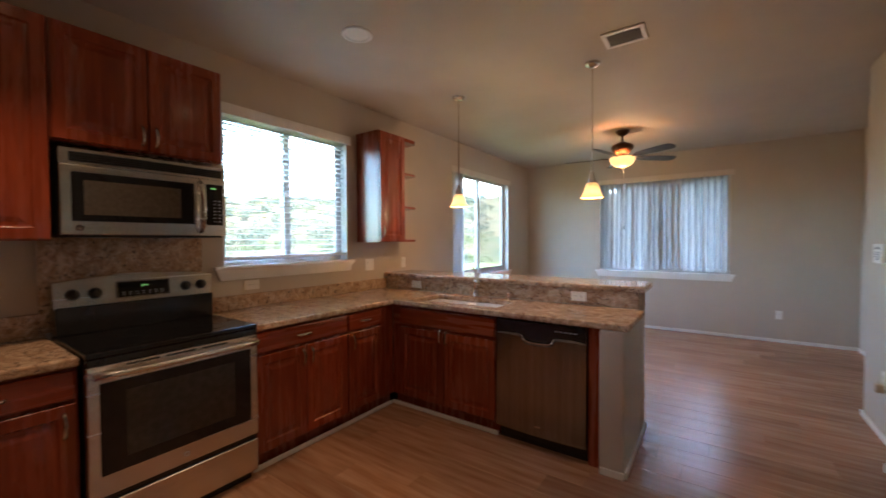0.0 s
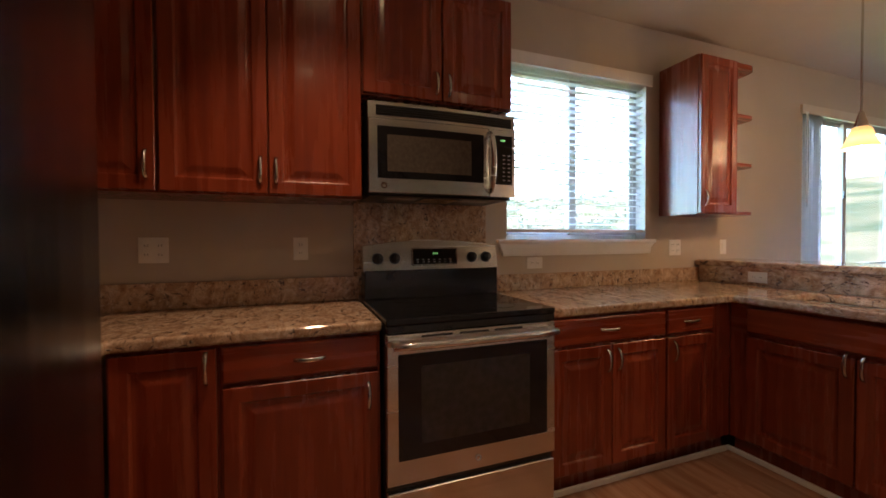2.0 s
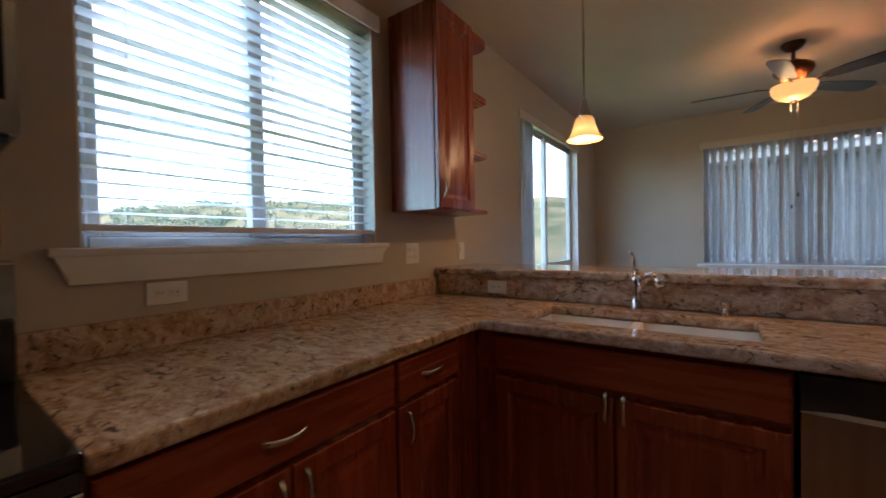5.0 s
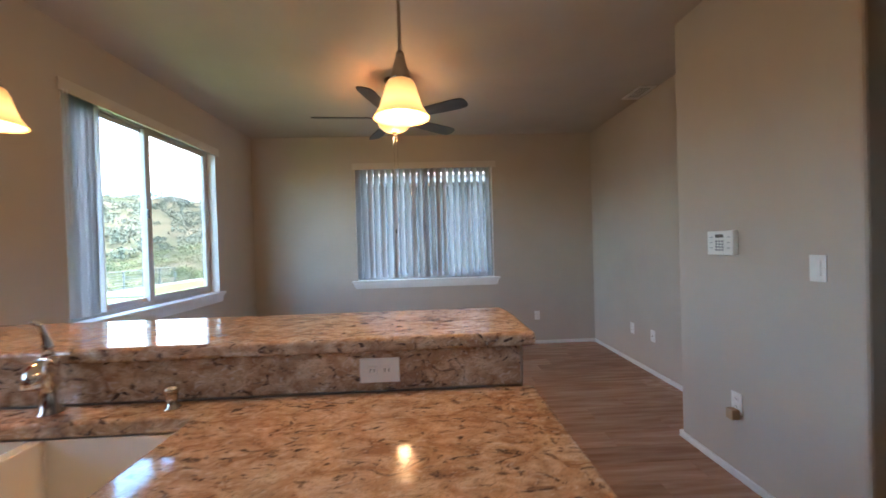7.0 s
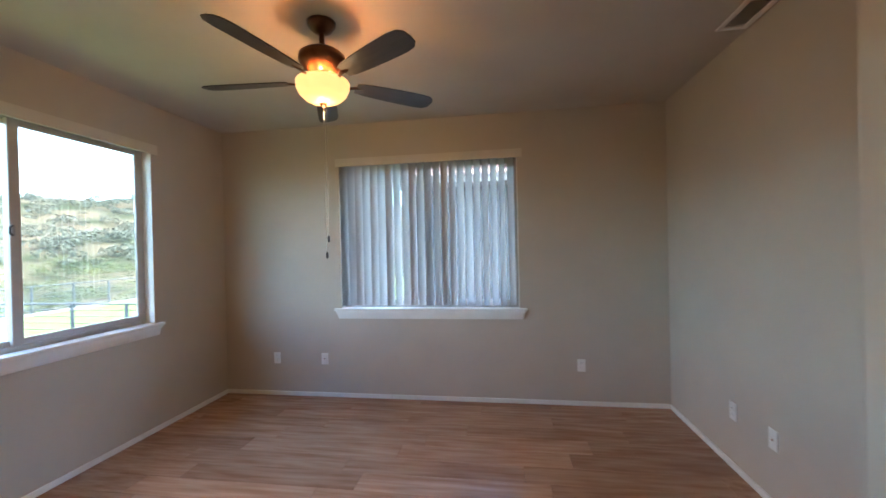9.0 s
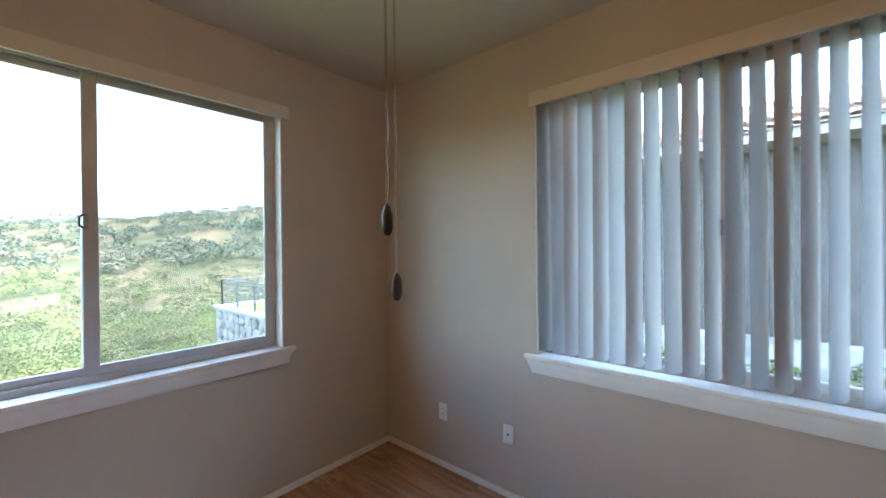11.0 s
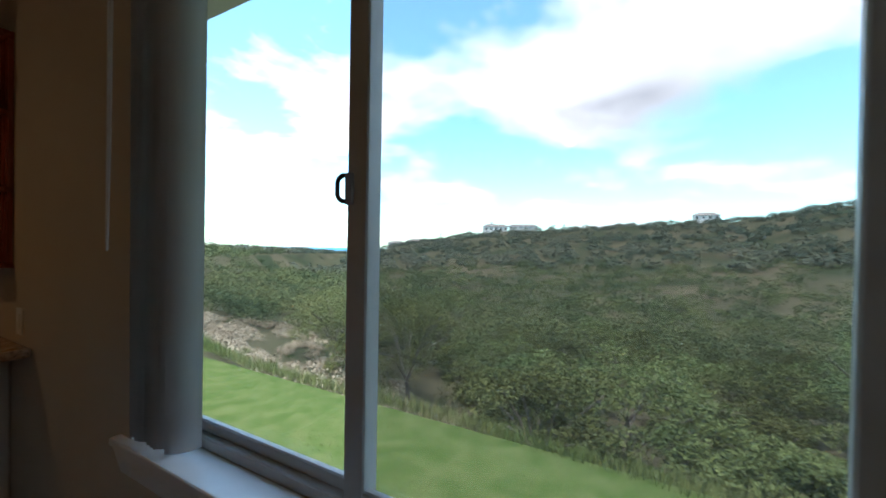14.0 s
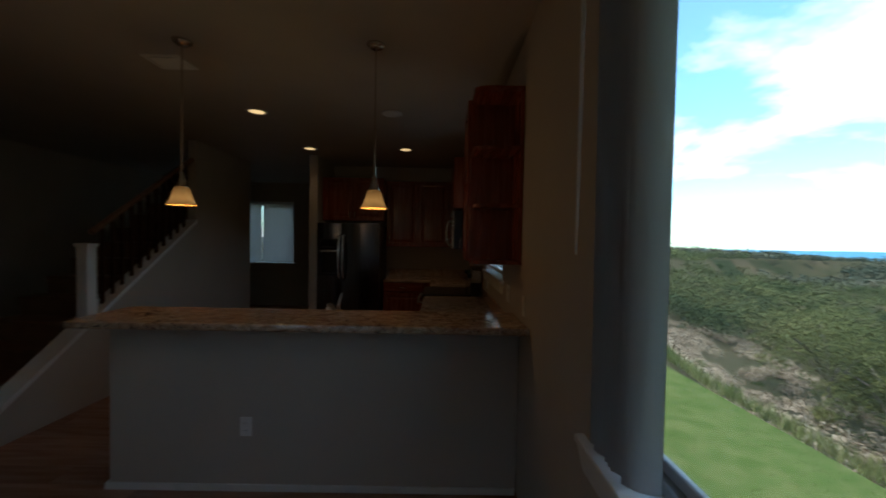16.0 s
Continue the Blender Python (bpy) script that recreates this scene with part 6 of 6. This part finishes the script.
def rail_line(x0, y0, x1, y1, step=1.45):
    L = math.hypot(x1 - x0, y1 - y0)
    n = max(1, round(L / step))
    for k in range(n + 1):
        x, y = x0 + (x1 - x0) * k / n, y0 + (y1 - y0) * k / n
        part("post", bm_box(x - 0.025, x + 0.025, y - 0.025, y + 0.025, 0, 1.02), IRON, rail2)
    for z, r in ((1.0, 0.022), (0.86, 0.010), (0.71, 0.010), (0.56, 0.010), (0.41, 0.010), (0.26, 0.010), (0.12, 0.014)):
        part("rail", bm_tube([(x0, y0, z), (x1, y1, z)], r, 6), IRON, rail2)


rail_line(TX + 0.15, TY + 0.15, -4.0, TY + 0.15)
rail_line(TX + 0.15, TY + 0.15, TX + 0.15, TY + 17)

# the house next door, seen through the far window
HY = 12.3
hs = thing("neighbour_house", pose(0, 0, 0), "single-storey house with brown walls and clay tile roof", "house")
part("wall", bm_box(0.55, 16, HY, HY + 8, -0.6, 3.0), SHADED_STUCCO, hs, "brown stucco wall in a shaded tone")
# dark rock rather than pale mortar, to put the same shade into the plinth
part("plinth", bm_box(0.50, 16.05, HY - 0.10, HY, -0.6, 0.16, 0.02), ROCK, hs, "rough stone plinth ledge")
for k in range(9):
    part("wall_panel", bm_box(1.65 + k * 0.62, 2.26 + k * 0.62, HY - 0.012, HY, 0.2, 1.25), SHADED_STUCCO, hs)
part("eave", bm_box(-0.05, 16.6, HY - 0.65, HY + 0.1, 2.90, 3.04, 0.01), FAR_ROOF, hs, "dark eave board")
rf = part("roof", bm_box(-0.05, 16.6, HY - 0.7, HY + 0.2, 3.041, 3.06), FAR_ROOF, hs)
slope = math.radians(20)
tb = bmesh.new()
n = 8
r0 = [tb.verts.new((-0.15 + 0.30 * k / n, 0, 0.035 * math.sin(math.pi * k / n))) for k in range(n + 1)]
r1 = [tb.verts.new((-0.15 + 0.30 * k / n, 0.36, 0.035 * math.sin(math.pi * k / n) - 0.012)) for k in range(n + 1)]
for k in range(n):
    tb.faces.new((r0[k], r0[k + 1], r1[k + 1], r1[k]))
bmesh.ops.solidify(tb, geom=tb.faces[:], thickness=0.015)
tm = bpy.data.meshes.new("roof_tile"); tb.to_mesh(tm); tb.free(); tm.materials.append(TILE)
for j in range(9):
    for i in range(26):
        o = new("roof_tile", tm); o.parent = rf
        o.matrix_basis = pose(0.12 + i * 0.30 + j * 0.0, HY - 0.72 + 0.33 * j * math.cos(slope), 3.075 + 0.33 * j * math.sin(slope), math.degrees(slope), 0, 0)
bm = bmesh.new()
q = [bm.verts.new(p) for p in ((-0.05, HY - 0.65, 3.05), (16.6, HY - 0.65, 3.05), (16.6, HY + 4.2, 4.80), (-0.05, HY + 4.2, 4.80))]
bm.faces.new(q)
bmesh.ops.solidify(bm, geom=bm.faces[:], thickness=0.03)
part("roof_deck", bm, FAR_ROOF, rf)
hw = part("window", sash_frame(1.3, 1.35, 0.06, 0.05), WHITE, hs, "white framed window", shift=(5.2, HY - 0.03, 1.0))
part("pane", bm_box(5.25, 6.45, HY - 0.008, HY - 0.004, 1.05, 2.30), BLACK_GLASS, hw)
side_c = [(random.uniform(-1.2, 6.5), HY - random.uniform(0.4, 0.9), -0.45 + random.uniform(0, 0.25), random.uniform(0.28, 0.5)) for _ in range(12)]
side_c += [(0.1 + random.uniform(-0.3, 0.3), HY - 0.5 + random.uniform(-0.3, 0.3), 0.3 + 0.3 * k, 0.4) for k in range(4)]
leaves("garden_shrubs", side_c, 220, 0.075, LEAF, "green shrubs along the house next door")


def far_house(x, y, w, d, h, turn, roofed=True):
    z = ground(x, y)
    t = thing("hillside_house", pose(x, y, z + 3.5, 0, 0, turn), "pale low house far off on the hillside", "house", "houses on the far hills")
    part("wall", bm_box(-w / 2, w / 2, -d / 2, d / 2, -7.5, h), FAR_WALL, t)
    b = bmesh.new()
    e = 0.8
    q = [b.verts.new(p) for p in ((-w / 2 - e, -d / 2 - e, h), (w / 2 + e, -d / 2 - e, h), (w / 2 + e, d / 2 + e, h), (-w / 2 - e, d / 2 + e, h), (-w / 2 + d / 3, 0, h + d * 0.22), (w / 2 - d / 3, 0, h + d * 0.22))]
    for f in ((0, 1, 5, 4), (2, 3, 4, 5), (1, 2, 5), (3, 0, 4), (0, 3, 2, 1)):
        b.faces.new([q[i] for i in f])
    part("roof", b, FAR_ROOF, t)
    for k in range(int(w // 5)):
        wx0 = -w / 2 + 1.5 + k * 5
        part("window", bm_box(wx0, wx0 + 1.8, d / 2, d / 2 + 0.1, h * 0.35, h * 0.75), BLACK_GLASS, t)
        part("window", bm_box(wx0, wx0 + 1.8, -d / 2 - 0.1, -d / 2, h * 0.35, h * 0.75), BLACK_GLASS, t)
    return t


for be, r, w, d, h, turn in ((-21.5, 415, 26, 12, 6, -65), (-17.5, 420, 30, 9, 4, -70), (36, 380, 44, 14, 7, -40), (44, 400, 16, 12, 5, -30), (49, 395, 18, 12, 5, -35), (54, 400, 16, 12, 5, -30),
                             (58, 390, 20, 12, 5, -30), (27, 330, 16, 11, 4, -50), (-33, 500, 24, 12, 5, -80), (-36, 540, 20, 12, 5, -80), (5, 430, 20, 12, 5, -88)):
    far_house(-r * math.cos(radians(be)), 5 + r * math.sin(radians(be)), w, d, h, turn)
ch = thing("chimney_tower", pose(-412 * math.cos(radians(-22)), 5 - 412 * math.sin(radians(22)), ground(-382, -149) + 4), "square pale chimney tower on a far house", "tower")
part("shaft", bm_box(-1.2, 1.2, -1.2, 1.2, -5, 10.5), FAR_WALL, ch)
part("cap", bm_box(-1.7, 1.7, -1.7, 1.7, 10.5, 11.2), FAR_ROOF, ch)
low = thing("low_roofed_shed", pose(-72, 45, ground(-72, 45) + 1.6, 0, 0, -35), "long low grey roof among the valley trees", "shed")
part("roof", bm_box(-9, 9, -3, 3, 2.0, 2.5, 0.1), FAR_WALL, low)
part("wall", bm_box(-8.5, 8.5, -2.6, 2.6, -3, 2.0), FAR_ROOF, low)


def palm(be, r, h):
    x, y = -r * math.cos(radians(be)), 5 + r * math.sin(radians(be))
    t = thing("palm_tree", pose(x, y, ground(x, y)), "tall slender palm on the skyline", "tree", "palms on the skyline")
    part("trunk", bm_tube([(0, 0, -1), (0.3, 0.1, h * 0.5), (0.5, 0.3, h)], [0.35, 0.25, 0.2], 6), BARK, t)
    b = bmesh.new()
    for k in range(13):
        a = k * 2.4
        prev = None
        for s in range(5):
            rr = 2.9 * s / 4
            c = Vector((0.5 + rr * math.cos(a), 0.3 + rr * math.sin(a), h + 0.5 * math.sin(s * 0.9 + (k % 3) * 0.4) - 0.08 * s * s))
            wd = 0.42 * (1 - abs(s - 1.5) / 3)
            side = Vector((-math.sin(a), math.cos(a), 0)) * wd
            cur = (b.verts.new(c - side), b.verts.new(c + side))
            if prev:
                b.faces.new((prev[0], prev[1], cur[1], cur[0]))
            prev = cur
    part("crown", b, LEAF_FAR, t)


for be, r, h in ((-29.5, 480, 12), (-30.8, 500, 11), (-32.5, 500, 9), (-13.2, 420, 9), (-11.8, 425, 8)):
    palm(be, r, h)


# ---------------------------------------------------------------- floor planks
PW, PL, PT = 0.19, 1.215, 0.006
pm = bmesh.new()
bm_box(0.0006, PL - 0.0006, 0.0006, PW - 0.0006, -PT, 0.0, 0, 1, pm)
top_edges = [e for e in pm.edges if all(v.co.z > -0.001 for v in e.verts)]
bmesh.ops.bevel(pm, geom=top_edges, offset=0.0012, segments=1, affect="EDGES")
plank = bpy.data.meshes.new("plank"); pm.to_mesh(plank); pm.free(); plank.materials.append(PLANK)
random.seed(21)
y = -1.02
while y < NORTH:
    x = -0.1 - random.uniform(0, 1.1)
    while x < EAST:
        x0, x1 = max(x, -0.1), min(x + PL, EAST + (0.1 if y > STUB_Y0 else 0.9))
        o = new("plank", plank); o.parent = floor
        o.matrix_basis = pose(x0, y, 0) @ Matrix.Diagonal(((x1 - x0) / PL, 1, 1, 1))
        x += PL
    y += PW
rb = bmesh.new()
bm_box(EAST + 0.9, ROOM_E, ROOM_S, STUB_Y0, -0.0055, -0.001, 0, 1, rb)
bm_box(2.43, EAST + 0.9, ROOM_S, -1.03, -0.0055, -0.001, 0, 1, rb)
part("plank_field", rb, PLANK, floor)
